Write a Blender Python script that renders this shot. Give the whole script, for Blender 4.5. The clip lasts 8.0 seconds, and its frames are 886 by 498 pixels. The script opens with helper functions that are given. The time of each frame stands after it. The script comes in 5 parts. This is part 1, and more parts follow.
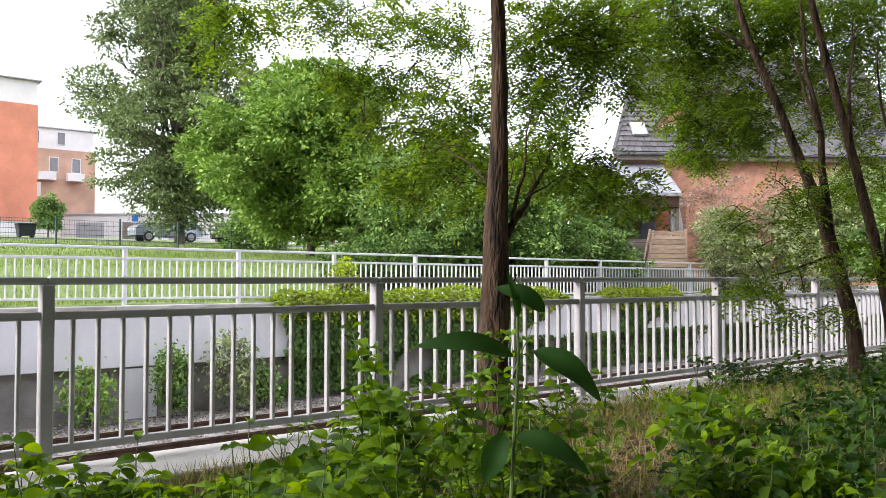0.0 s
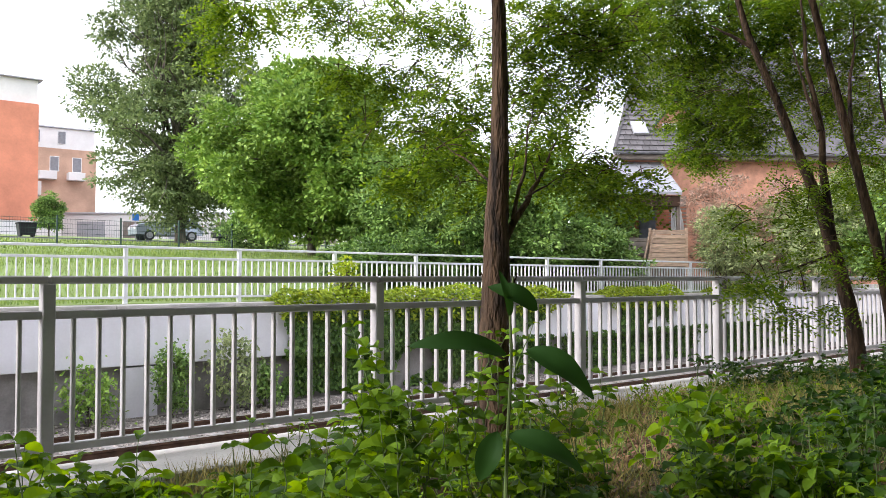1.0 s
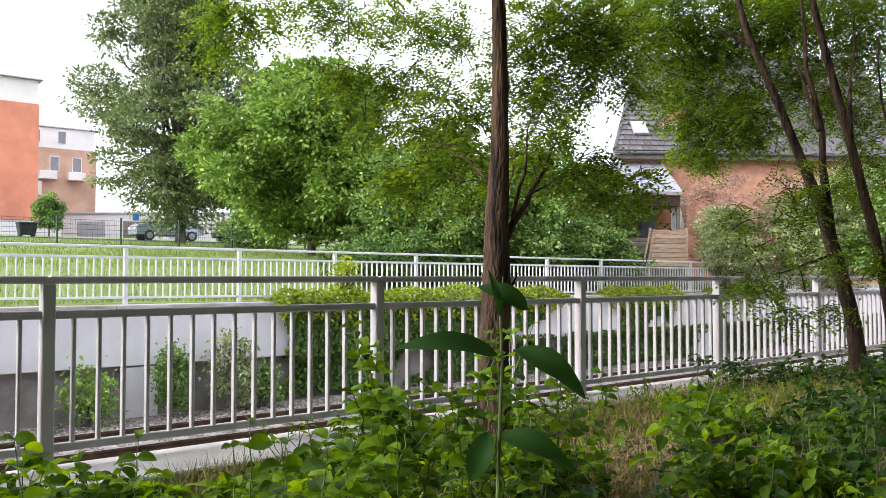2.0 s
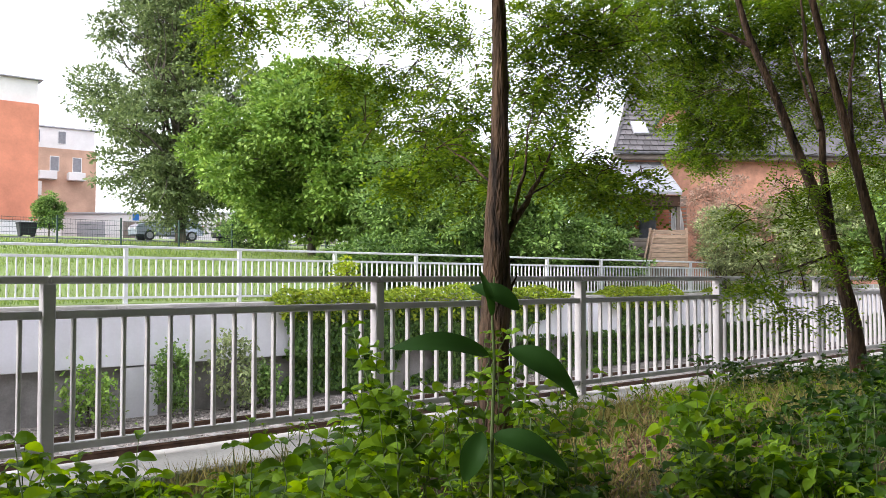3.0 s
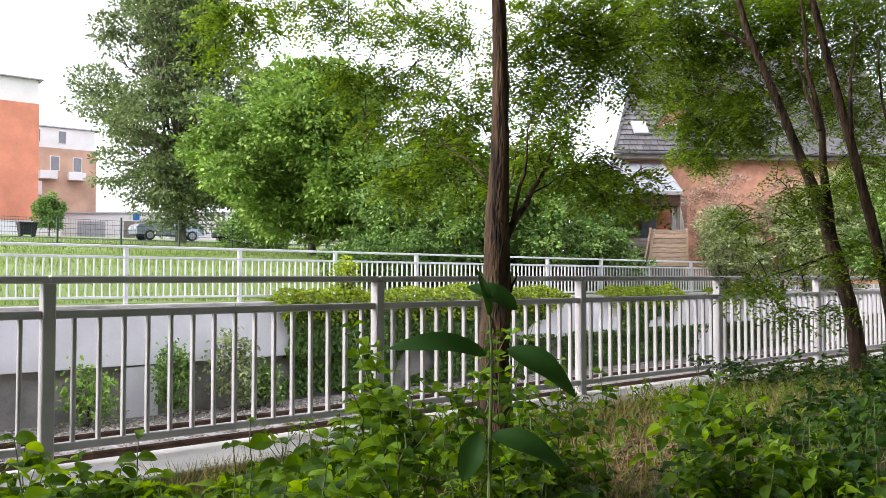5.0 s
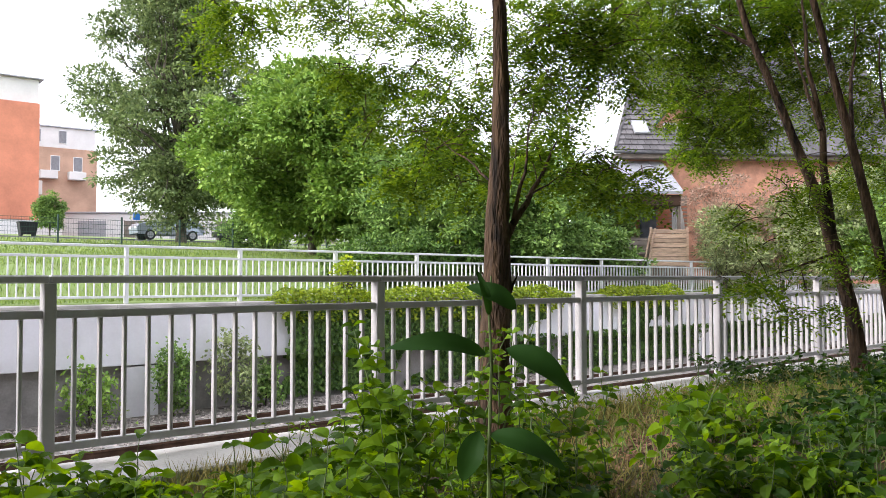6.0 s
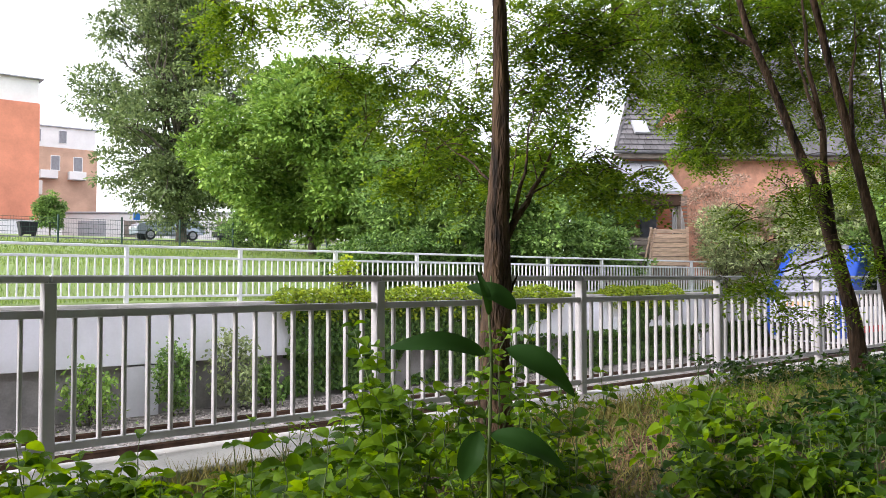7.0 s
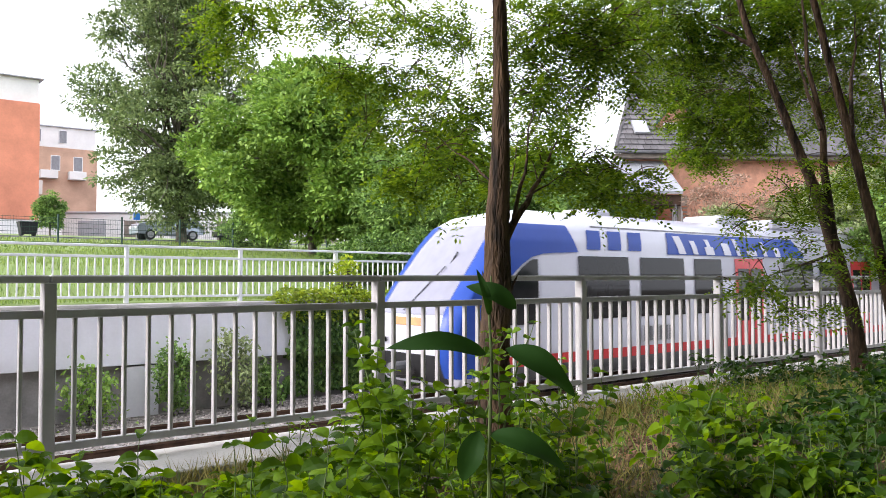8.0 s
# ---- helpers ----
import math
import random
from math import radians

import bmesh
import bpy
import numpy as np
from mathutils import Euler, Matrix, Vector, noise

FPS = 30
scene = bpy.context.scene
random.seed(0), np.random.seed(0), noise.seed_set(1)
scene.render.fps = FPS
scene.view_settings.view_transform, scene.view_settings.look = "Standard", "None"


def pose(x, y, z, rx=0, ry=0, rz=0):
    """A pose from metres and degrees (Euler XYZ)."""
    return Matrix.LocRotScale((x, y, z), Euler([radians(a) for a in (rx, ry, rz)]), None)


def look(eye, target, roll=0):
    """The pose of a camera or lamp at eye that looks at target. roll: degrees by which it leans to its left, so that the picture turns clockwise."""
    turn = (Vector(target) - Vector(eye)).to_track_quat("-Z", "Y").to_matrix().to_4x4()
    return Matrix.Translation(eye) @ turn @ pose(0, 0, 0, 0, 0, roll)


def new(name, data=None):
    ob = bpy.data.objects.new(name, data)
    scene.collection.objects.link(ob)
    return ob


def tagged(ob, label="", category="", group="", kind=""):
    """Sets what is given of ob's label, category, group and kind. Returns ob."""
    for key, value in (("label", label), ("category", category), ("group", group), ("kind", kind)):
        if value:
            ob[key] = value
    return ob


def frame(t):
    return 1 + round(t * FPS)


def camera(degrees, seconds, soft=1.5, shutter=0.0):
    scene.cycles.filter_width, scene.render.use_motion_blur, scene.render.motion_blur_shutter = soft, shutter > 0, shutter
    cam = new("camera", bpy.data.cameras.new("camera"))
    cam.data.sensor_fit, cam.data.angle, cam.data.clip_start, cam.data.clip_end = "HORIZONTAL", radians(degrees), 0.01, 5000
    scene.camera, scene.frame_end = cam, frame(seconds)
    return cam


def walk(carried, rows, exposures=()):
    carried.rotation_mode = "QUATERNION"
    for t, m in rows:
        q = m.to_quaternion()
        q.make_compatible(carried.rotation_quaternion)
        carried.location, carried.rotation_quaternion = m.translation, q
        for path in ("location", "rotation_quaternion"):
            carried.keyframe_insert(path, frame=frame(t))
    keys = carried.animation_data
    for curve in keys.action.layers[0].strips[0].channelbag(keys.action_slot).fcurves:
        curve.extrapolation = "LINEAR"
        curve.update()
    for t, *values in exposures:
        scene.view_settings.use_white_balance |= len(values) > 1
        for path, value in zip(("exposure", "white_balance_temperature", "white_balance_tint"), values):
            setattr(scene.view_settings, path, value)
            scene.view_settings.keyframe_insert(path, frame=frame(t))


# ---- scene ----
# ---- camera ----
LENS = 56.0
cam = camera(LENS, 8.0, soft=0.75, shutter=0.1)
EYE = (0.0, 0.0, 1.2)


def aim(turn, rise, roll=0.0):
    """The camera at EYE, turned by degrees from the line of the track, and raised above the level."""
    a, b = radians(turn), radians(rise)
    return look(EYE, (EYE[0] + math.cos(a) * math.cos(b), EYE[1] + math.sin(a) * math.cos(b), EYE[2] + math.sin(b)), roll)


walk(cam, [(0.0, aim(49.769, 2.008)), (0.5, aim(49.786, 1.991)), (1.0, aim(49.811, 1.944)), (1.5, aim(49.820, 1.940)),
           (3.0, aim(49.820, 1.940)), (4.5, aim(49.829, 1.936)), (6.0, aim(49.863, 1.902)), (7.0, aim(49.871, 1.893)), (8.0, aim(49.875, 1.889))],
     exposures=[(0.0, 0.62, 6250, 15), (8.0, 0.62, 6250, 15)])

# ---- world and sun: bright overcast ----
world = bpy.data.worlds.new("overcast_sky")
scene.world = world
world.use_nodes = True
wn, wl = world.node_tree.nodes, world.node_tree.links
sky = wn.new("ShaderNodeTexSky")
sky.sky_type, sky.sun_disc = "NISHITA", False
sky.sun_elevation, sky.sun_rotation = radians(24), radians(290)
sky.air_density, sky.dust_density = 1.0, 4.0
cloud = wn.new("ShaderNodeMix")
cloud.data_type = "RGBA"
cloud.inputs[0].default_value = 0.72
cloud.inputs[7].default_value = (14.5, 14.8, 15.2, 1)
wl.new(sky.outputs[0], cloud.inputs[6])
wl.new(cloud.outputs[2], wn["Background"].inputs[0])
wn["Background"].inputs[1].default_value = 0.125

sun_data = bpy.data.lights.new("sun", "SUN")
sun_data.energy, sun_data.angle, sun_data.color = 2.9, radians(25), (1.0, 0.96, 0.92)
sun = new("sun", sun_data)
sun.matrix_basis = look((-18, 16, 12.5), (9, 6, 0))

# ---- materials ----


def material(name, colour, rough=0.7, metal=0.0, vary=0.15, scale=4.0, fine=60.0, bump=0.0, second=None, island=0.0,
             piece=0.0, deep=0.01, spec=0.4, through_light=0.0, bump_scale=None, stretch=None, coat=0.0):
    """A surface with stains at a large scale and grain at a fine one; island and piece vary its joined or single pieces."""
    m = bpy.data.materials.new(name)
    m.use_nodes = True
    n, l = m.node_tree.nodes, m.node_tree.links
    b = n["Principled BSDF"]
    b.inputs["Roughness"].default_value, b.inputs["Metallic"].default_value = rough, metal
    b.inputs["Specular IOR Level"].default_value = spec
    b.inputs["Coat Weight"].default_value = coat
    pos = n.new("ShaderNodeNewGeometry") if piece == 0 else n.new("ShaderNodeTexCoord")
    out = pos.outputs["Position"] if piece == 0 else pos.outputs["Object"]
    if stretch:
        mp = n.new("ShaderNodeMapping")
        mp.inputs["Scale"].default_value = stretch
        l.new(out, mp.inputs["Vector"])
        out = mp.outputs[0]
    big, small = n.new("ShaderNodeTexNoise"), n.new("ShaderNodeTexNoise")
    for t, s, d in ((big, scale, 5), (small, fine, 3)):
        t.inputs["Scale"].default_value, t.inputs["Detail"].default_value = s, d
        l.new(out, t.inputs["Vector"])
    mix = n.new("ShaderNodeMix")
    mix.data_type = "RGBA"
    c2 = second or tuple(max(0.0, c * (1 - 2.2 * vary)) for c in colour)
    mix.inputs[6].default_value, mix.inputs[7].default_value = (*colour, 1), (*c2, 1)
    ramp = n.new("ShaderNodeMapRange")
    ramp.inputs[1].default_value, ramp.inputs[2].default_value = 0.38, 0.68
    l.new(big.outputs[0], ramp.inputs[0])
    l.new(ramp.outputs[0], mix.inputs[0])
    hsv = n.new("ShaderNodeHueSaturation")
    l.new(mix.outputs[2], hsv.inputs["Color"])
    val = n.new("ShaderNodeMath")
    val.operation = "MULTIPLY_ADD"
    l.new(small.outputs[0], val.inputs[0])
    val.inputs[1].default_value, val.inputs[2].default_value = 2.0 * vary, 1.0 - vary
    last = val.outputs[0]
    if island or piece:
        src = n.new("ShaderNodeNewGeometry").outputs["Random Per Island"] if island else n.new("ShaderNodeObjectInfo").outputs["Random"]
        amount = island or piece
        v2 = n.new("ShaderNodeMath")
        v2.operation = "MULTIPLY_ADD"
        l.new(src, v2.inputs[0])
        v2.inputs[1].default_value, v2.inputs[2].default_value = 2 * amount, 1 - amount
        v3 = n.new("ShaderNodeMath")
        v3.operation = "MULTIPLY"
        l.new(v2.outputs[0], v3.inputs[0])
        l.new(last, v3.inputs[1])
        last = v3.outputs[0]
        if island:
            hue = n.new("ShaderNodeMath")
            hue.operation = "MULTIPLY_ADD"
            l.new(src, hue.inputs[0])
            hue.inputs[1].default_value, hue.inputs[2].default_value = -0.035, 0.515
            l.new(hue.outputs[0], hsv.inputs["Hue"])
    l.new(last, hsv.inputs["Value"])
    l.new(hsv.outputs[0], b.inputs["Base Color"])
    if bump:
        bp = n.new("ShaderNodeBump")
        bp.inputs["Strength"].default_value, bp.inputs["Distance"].default_value = min(1.0, bump), deep
        src = small
        if bump_scale:
            src = n.new("ShaderNodeTexNoise")
            src.inputs["Scale"].default_value = bump_scale
            l.new(out, src.inputs["Vector"])
        l.new(src.outputs[0], bp.inputs["Height"])
        l.new(bp.outputs[0], b.inputs["Normal"])
    if through_light:
        tr, ms = n.new("ShaderNodeBsdfTranslucent"), n.new("ShaderNodeMixShader")
        ms.inputs[0].default_value = through_light
        bright = n.new("ShaderNodeHueSaturation")
        bright.inputs["Value"].default_value, bright.inputs["Saturation"].default_value = 1.5, 1.1
        bright.inputs["Hue"].default_value = 0.485
        l.new(hsv.outputs[0], bright.inputs["Color"])
        l.new(bright.outputs[0], tr.inputs["Color"])
        l.new(b.outputs[0], ms.inputs[1])
        l.new(tr.outputs[0], ms.inputs[2])
        l.new(ms.outputs[0], n["Material Output"].inputs["Surface"])
    return m


def leaf_material(name, colour, island=0.3, light=0.35, rough=0.5):
    return material(name, colour, rough=rough, vary=0.12, scale=0.6, fine=9.0, island=island, through_light=light, spec=0.15)


ALU = material("weathered_aluminium", (0.46, 0.445, 0.45), rough=0.45, metal=0.05, vary=0.08, scale=3, fine=40, second=(0.36, 0.345, 0.345))
ALU_FAR = material("pale_galvanised_paint", (0.76, 0.77, 0.79), rough=0.5, metal=0.2, vary=0.08, scale=3, fine=40)
CONCRETE = material("weathered_concrete", (0.60, 0.57, 0.54), rough=0.9, vary=0.2, scale=1.6, fine=45, bump=0.5)
WHITE_WALL = material("white_rendered_concrete", (0.80, 0.785, 0.84), rough=0.85, vary=0.05, scale=0.9, fine=20, bump=0.15, second=(0.70, 0.69, 0.72))
STONE = material("grey_retaining_wall", (0.30, 0.28, 0.27), rough=0.9, vary=0.2, scale=2.0, fine=25, bump=0.5)
BALLAST = material("track_ballast_bed", (0.26, 0.23, 0.21), rough=0.95, vary=0.35, scale=5, fine=28, bump=1.0)
PEBBLE = material("ballast_stone", (0.36, 0.32, 0.29), rough=0.9, vary=0.2, scale=9, fine=50, island=0.45)
RUST = material("rusty_steel", (0.13, 0.075, 0.05), rough=0.75, metal=0.3, vary=0.25, scale=4, fine=60, bump=0.2)
STEEL = material("polished_rail_head", (0.5, 0.47, 0.44), rough=0.3, metal=0.9, vary=0.1)
SOIL = material("leaf_litter_soil", (0.10, 0.068, 0.04), rough=0.95, vary=0.35, scale=2.5, fine=35, bump=0.9, second=(0.09, 0.085, 0.03))
MEADOW = material("mown_grass", (0.20, 0.28, 0.085), rough=0.9, vary=0.25, scale=0.7, fine=14, bump=0.6, second=(0.17, 0.22, 0.07))
PAVING = material("reddish_paving", (0.42, 0.33, 0.28), rough=0.9, vary=0.15, scale=1.5, fine=20)
ASPHALT = material("asphalt", (0.07, 0.07, 0.07), rough=0.9, vary=0.2, scale=1.5, fine=50, bump=0.4)
BARK = material("furrowed_brown_bark", (0.092, 0.055, 0.031), rough=0.95, vary=0.4, scale=14, fine=60, bump=1.0, deep=0.035, bump_scale=45, stretch=(1, 1, 0.22))
BARK_GREY = material("grey_bark", (0.13, 0.11, 0.09), rough=0.95, vary=0.3, scale=6, fine=40, bump=0.8, stretch=(1, 1, 0.3))
ORANGE = material("orange_brick_cladding", (0.76, 0.29, 0.18), rough=0.8, vary=0.1, scale=0.5, fine=6)
PALE = material("pale_render", (0.80, 0.78, 0.77), rough=0.85, vary=0.06, scale=0.4, fine=5)
TAN = material("tan_brick", (0.56, 0.36, 0.26), rough=0.85, vary=0.12, scale=0.6, fine=8)
BRICK = material("red_brick", (0.50, 0.19, 0.105), rough=0.9, vary=0.12, piece=0.22, scale=3, fine=30, bump=0.3)
MORTAR = material("mortar", (0.34, 0.27, 0.22), rough=0.95, vary=0.12, scale=3, fine=30)
TILE = material("dark_roof_tile", (0.145, 0.135, 0.14), rough=0.7, vary=0.2, piece=0.25, scale=2, fine=20)
WOOD = material("weathered_timber", (0.70, 0.49, 0.36), rough=0.8, vary=0.15, piece=0.18, scale=3, fine=30, stretch=(1, 1, 6), bump=0.3)
DARKWOOD = material("dark_brown_timber", (0.075, 0.042, 0.026), rough=0.8, vary=0.15, scale=3, fine=30)
GREYWOOD = material("grey_timber", (0.25, 0.21, 0.18), rough=0.85, vary=0.15, piece=0.15, scale=3, fine=30)
ZINC = material("grey_metal_canopy", (0.42, 0.43, 0.46), rough=0.5, metal=0.3, vary=0.06)
GLASS_DARK = material("dark_window_glass", (0.012, 0.013, 0.015), rough=0.06, vary=0.1, spec=0.25)
FRAME_WHITE = material("white_window_frame", (0.75, 0.75, 0.75), rough=0.5, vary=0.04)
FENCE_GREEN = material("dark_green_fence_wire", (0.035, 0.075, 0.06), rough=0.6, vary=0.1)
BLACK = material("black_rubber_plastic", (0.02, 0.02, 0.022), rough=0.6, vary=0.15)
RED = material("red_paint", (0.62, 0.04, 0.045), rough=0.4, vary=0.06, scale=2, coat=0.2)
T_WHITE = material("white_train_paint", (0.57, 0.575, 0.66), rough=0.3, vary=0.03, scale=0.8, fine=12, coat=0.3)
T_BLUE = material("blue_train_paint", (0.022, 0.068, 0.35), rough=0.36, spec=0.2, vary=0.05, scale=0.8, fine=12, coat=0.08)
T_GREY = material("grey_underframe", (0.14, 0.14, 0.15), rough=0.6, vary=0.2, scale=4, fine=30)
T_LIGHT = material("light_grey_roof_plastic", (0.46, 0.46, 0.50), rough=0.45, vary=0.05)
# the windscreen's grey base carries part of the sky's reflection
T_SCREEN = material("sky_pale_windscreen", (0.22, 0.22, 0.28), rough=0.08, vary=0.05, spec=0.6, coat=0.35)
CAR_SILVER = material("silver_blue_car_paint", (0.34, 0.40, 0.48), rough=0.3, metal=0.4, vary=0.03, coat=0.5)
CAR_DARK = material("dark_car_paint", (0.03, 0.035, 0.045), rough=0.25, vary=0.05, coat=0.6)
SIGN_BLUE = material("blue_sign", (0.03, 0.2, 0.6), rough=0.5, vary=0.03)

LEAF_ROBINIA = leaf_material("robinia_leaflet", (0.13, 0.225, 0.026), island=0.5, light=0.58)
LEAF_OAK = leaf_material("grey_green_leaf", (0.20, 0.27, 0.115), island=0.5, light=0.18)
LEAF_LIME = leaf_material("bright_green_leaf", (0.22, 0.36, 0.075), island=0.4, light=0.16)
LEAF_HAZEL = leaf_material("mid_green_leaf", (0.20, 0.33, 0.095), island=0.55, light=0.22)
LEAF_PALE = leaf_material("olive_shrub_leaf", (0.34, 0.41, 0.20), island=0.5, light=0.25)
LEAF_FADED = leaf_material("faded_brown_panicle", (0.46, 0.33, 0.24), island=0.4, light=0.2)
LEAF_IVY = leaf_material("ivy_leaf", (0.10, 0.19, 0.045), island=0.6, light=0.2)
LEAF_IVY_TOP = leaf_material("yellow_green_ivy_leaf", (0.33, 0.44, 0.05), island=0.35, light=0.3)
LEAF_COVER = leaf_material("ground_cover_leaf", (0.12, 0.235, 0.014), island=0.65, light=0.5)
LEAF_DARK = leaf_material("dark_nettle_leaf", (0.035, 0.09, 0.010), island=0.6, light=0.35)
LEAF_BIG = leaf_material("broad_dark_leaf", (0.022, 0.07, 0.012), island=0.2, light=0.25, rough=0.6)
GRASS_DRY = leaf_material("dry_grass_blade", (0.27, 0.25, 0.085), island=0.5, light=0.3, rough=0.8)
GRASS = leaf_material("grass_blade", (0.19, 0.28, 0.075), island=0.4, light=0.3, rough=0.7)
LITTER = material("dry_brown_leaf", (0.33, 0.20, 0.115), rough=0.9, vary=0.2, island=0.5)
STEM = material("green_stem", (0.10, 0.15, 0.04), rough=0.7, vary=0.15)

# ---- building blocks ----


def mesh_of(name, verts, faces, mats, smooth=False, index=None):
    me = bpy.data.meshes.new(name)
    me.from_pydata([tuple(v) for v in verts], [], [tuple(f) for f in faces])
    for m in mats if isinstance(mats, (list, tuple)) else [mats]:
        me.materials.append(m)
    if index is not None:
        me.polygons.foreach_set("material_index", np.asarray(index, dtype=np.int32))
    if smooth:
        me.polygons.foreach_set("use_smooth", np.ones(len(me.polygons), dtype=bool))
    me.update()
    return me


def attach(ob, parent, m=None):
    if parent is not None:
        ob.parent = parent
    if m is not None:
        ob.matrix_basis = m
    return ob


def piece(name, me, parent=None, m=None, label=""):
    return tagged(attach(new(name, me), parent, m), label)


def part(name, bm, mats, parent=None, label="", m=None, smooth=False):
    """Links a bmesh as one mesh object under a thing or a part."""
    me = bpy.data.meshes.new(name)
    bm.normal_update()
    bm.to_mesh(me)
    bm.free()
    for mt in mats if isinstance(mats, (list, tuple)) else [mats]:
        me.materials.append(mt)
    if smooth:
        me.polygons.foreach_set("use_smooth", np.ones(len(me.polygons), dtype=bool))
    return tagged(attach(new(name, me), parent, m), label)


def thing(name, label, category, group="", kind="", m=None):
    ob = tagged(new(name), label, category, group, kind)
    ob.empty_display_size = 0.2
    if m is not None:
        ob.matrix_basis = m
    return ob


def add_box(bm, lo, hi, bevel=0.0):
    c = [(a + b) / 2 for a, b in zip(lo, hi)]
    s = [abs(b - a) for a, b in zip(lo, hi)]
    r = bmesh.ops.create_cube(bm, size=1.0, matrix=Matrix.Translation(c) @ Matrix.Diagonal((*s, 1)))
    if bevel:
        es = list({e for v in r["verts"] for e in v.link_edges})
        bmesh.ops.bevel(bm, geom=es, offset=bevel, segments=1, affect="EDGES")
    return bm


def box(lo, hi, bevel=0.0):
    return add_box(bmesh.new(), lo, hi, bevel)


def add_rod(bm, a, b, r, r2=None, sides=8):
    a, b = Vector(a), Vector(b)
    m = Matrix.Translation((a + b) / 2) @ (b - a).to_track_quat("Z", "Y").to_matrix().to_4x4()
    bmesh.ops.create_cone(bm, cap_ends=True, segments=sides, radius1=r, radius2=r if r2 is None else r2, depth=(b - a).length, matrix=m)
    return bm


def rod(a, b, r, r2=None, sides=8):
    return add_rod(bmesh.new(), a, b, r, r2, sides)


def tube_data(points, radii, sides=10, rough=0.0, seed=0, ridged=False):
    """Vertices and faces of a tapered tube along points; ridged bark wanders slowly up it."""
    rng = np.random.default_rng(seed)
    pts = [Vector(p) for p in points]
    if ridged:
        n = 12 * (len(pts) - 1)
        u = np.linspace(0, len(pts) - 1, n + 1)
        pts = [Vector([float(np.interp(q, range(len(points)), [p[c] for p in points])) + 0.004 * math.sin(3.1 * q + c) for c in range(3)]) for q in u]
        radii = np.interp(u, range(len(radii)), radii)
    ridge = rng.uniform(-1, 1, sides)
    verts, faces = [], []
    side = None
    for i, p in enumerate(pts):
        d = (pts[min(i + 1, len(pts) - 1)] - pts[max(i - 1, 0)]).normalized()
        if side is None:
            side = d.orthogonal().normalized()
        side = (side - d * side.dot(d)).normalized()
        up = d.cross(side)
        for k in range(sides):
            a = 2 * math.pi * k / sides
            if ridged and k == 0:
                ridge = 0.72 * ridge + 0.45 * rng.uniform(-1, 1, sides)
            r = radii[i] * (1 + (rough * ridge[k] if ridged else rough * rng.uniform(-1, 1)))
            verts.append(p + side * (math.cos(a) * r) + up * (math.sin(a) * r))
    for i in range(len(pts) - 1):
        for k in range(sides):
            a, b = i * sides + k, i * sides + (k + 1) % sides
            faces.append((a, b, b + sides, a + sides))
    verts.append(pts[-1])
    top = (len(pts) - 1) * sides
    for k in range(sides):
        faces.append((top + k, top + (k + 1) % sides, len(verts) - 1))
    return verts, faces


def bend(a, b, n, wobble, rng, sag=0.0):
    """A wavering line of points from a to b."""
    a, b = np.array(a, float), np.array(b, float)
    w = wobble * np.linalg.norm(b - a)
    out = []
    off = np.zeros(3)
    for i in range(n + 1):
        t = i / n
        if 0 < i < n:
            off = off * 0.6 + rng.normal(0, w, 3)
        env = math.sin(math.pi * t)
        p = a + (b - a) * t + off * env
        p[2] += sag * env
        out.append(p)
    return out


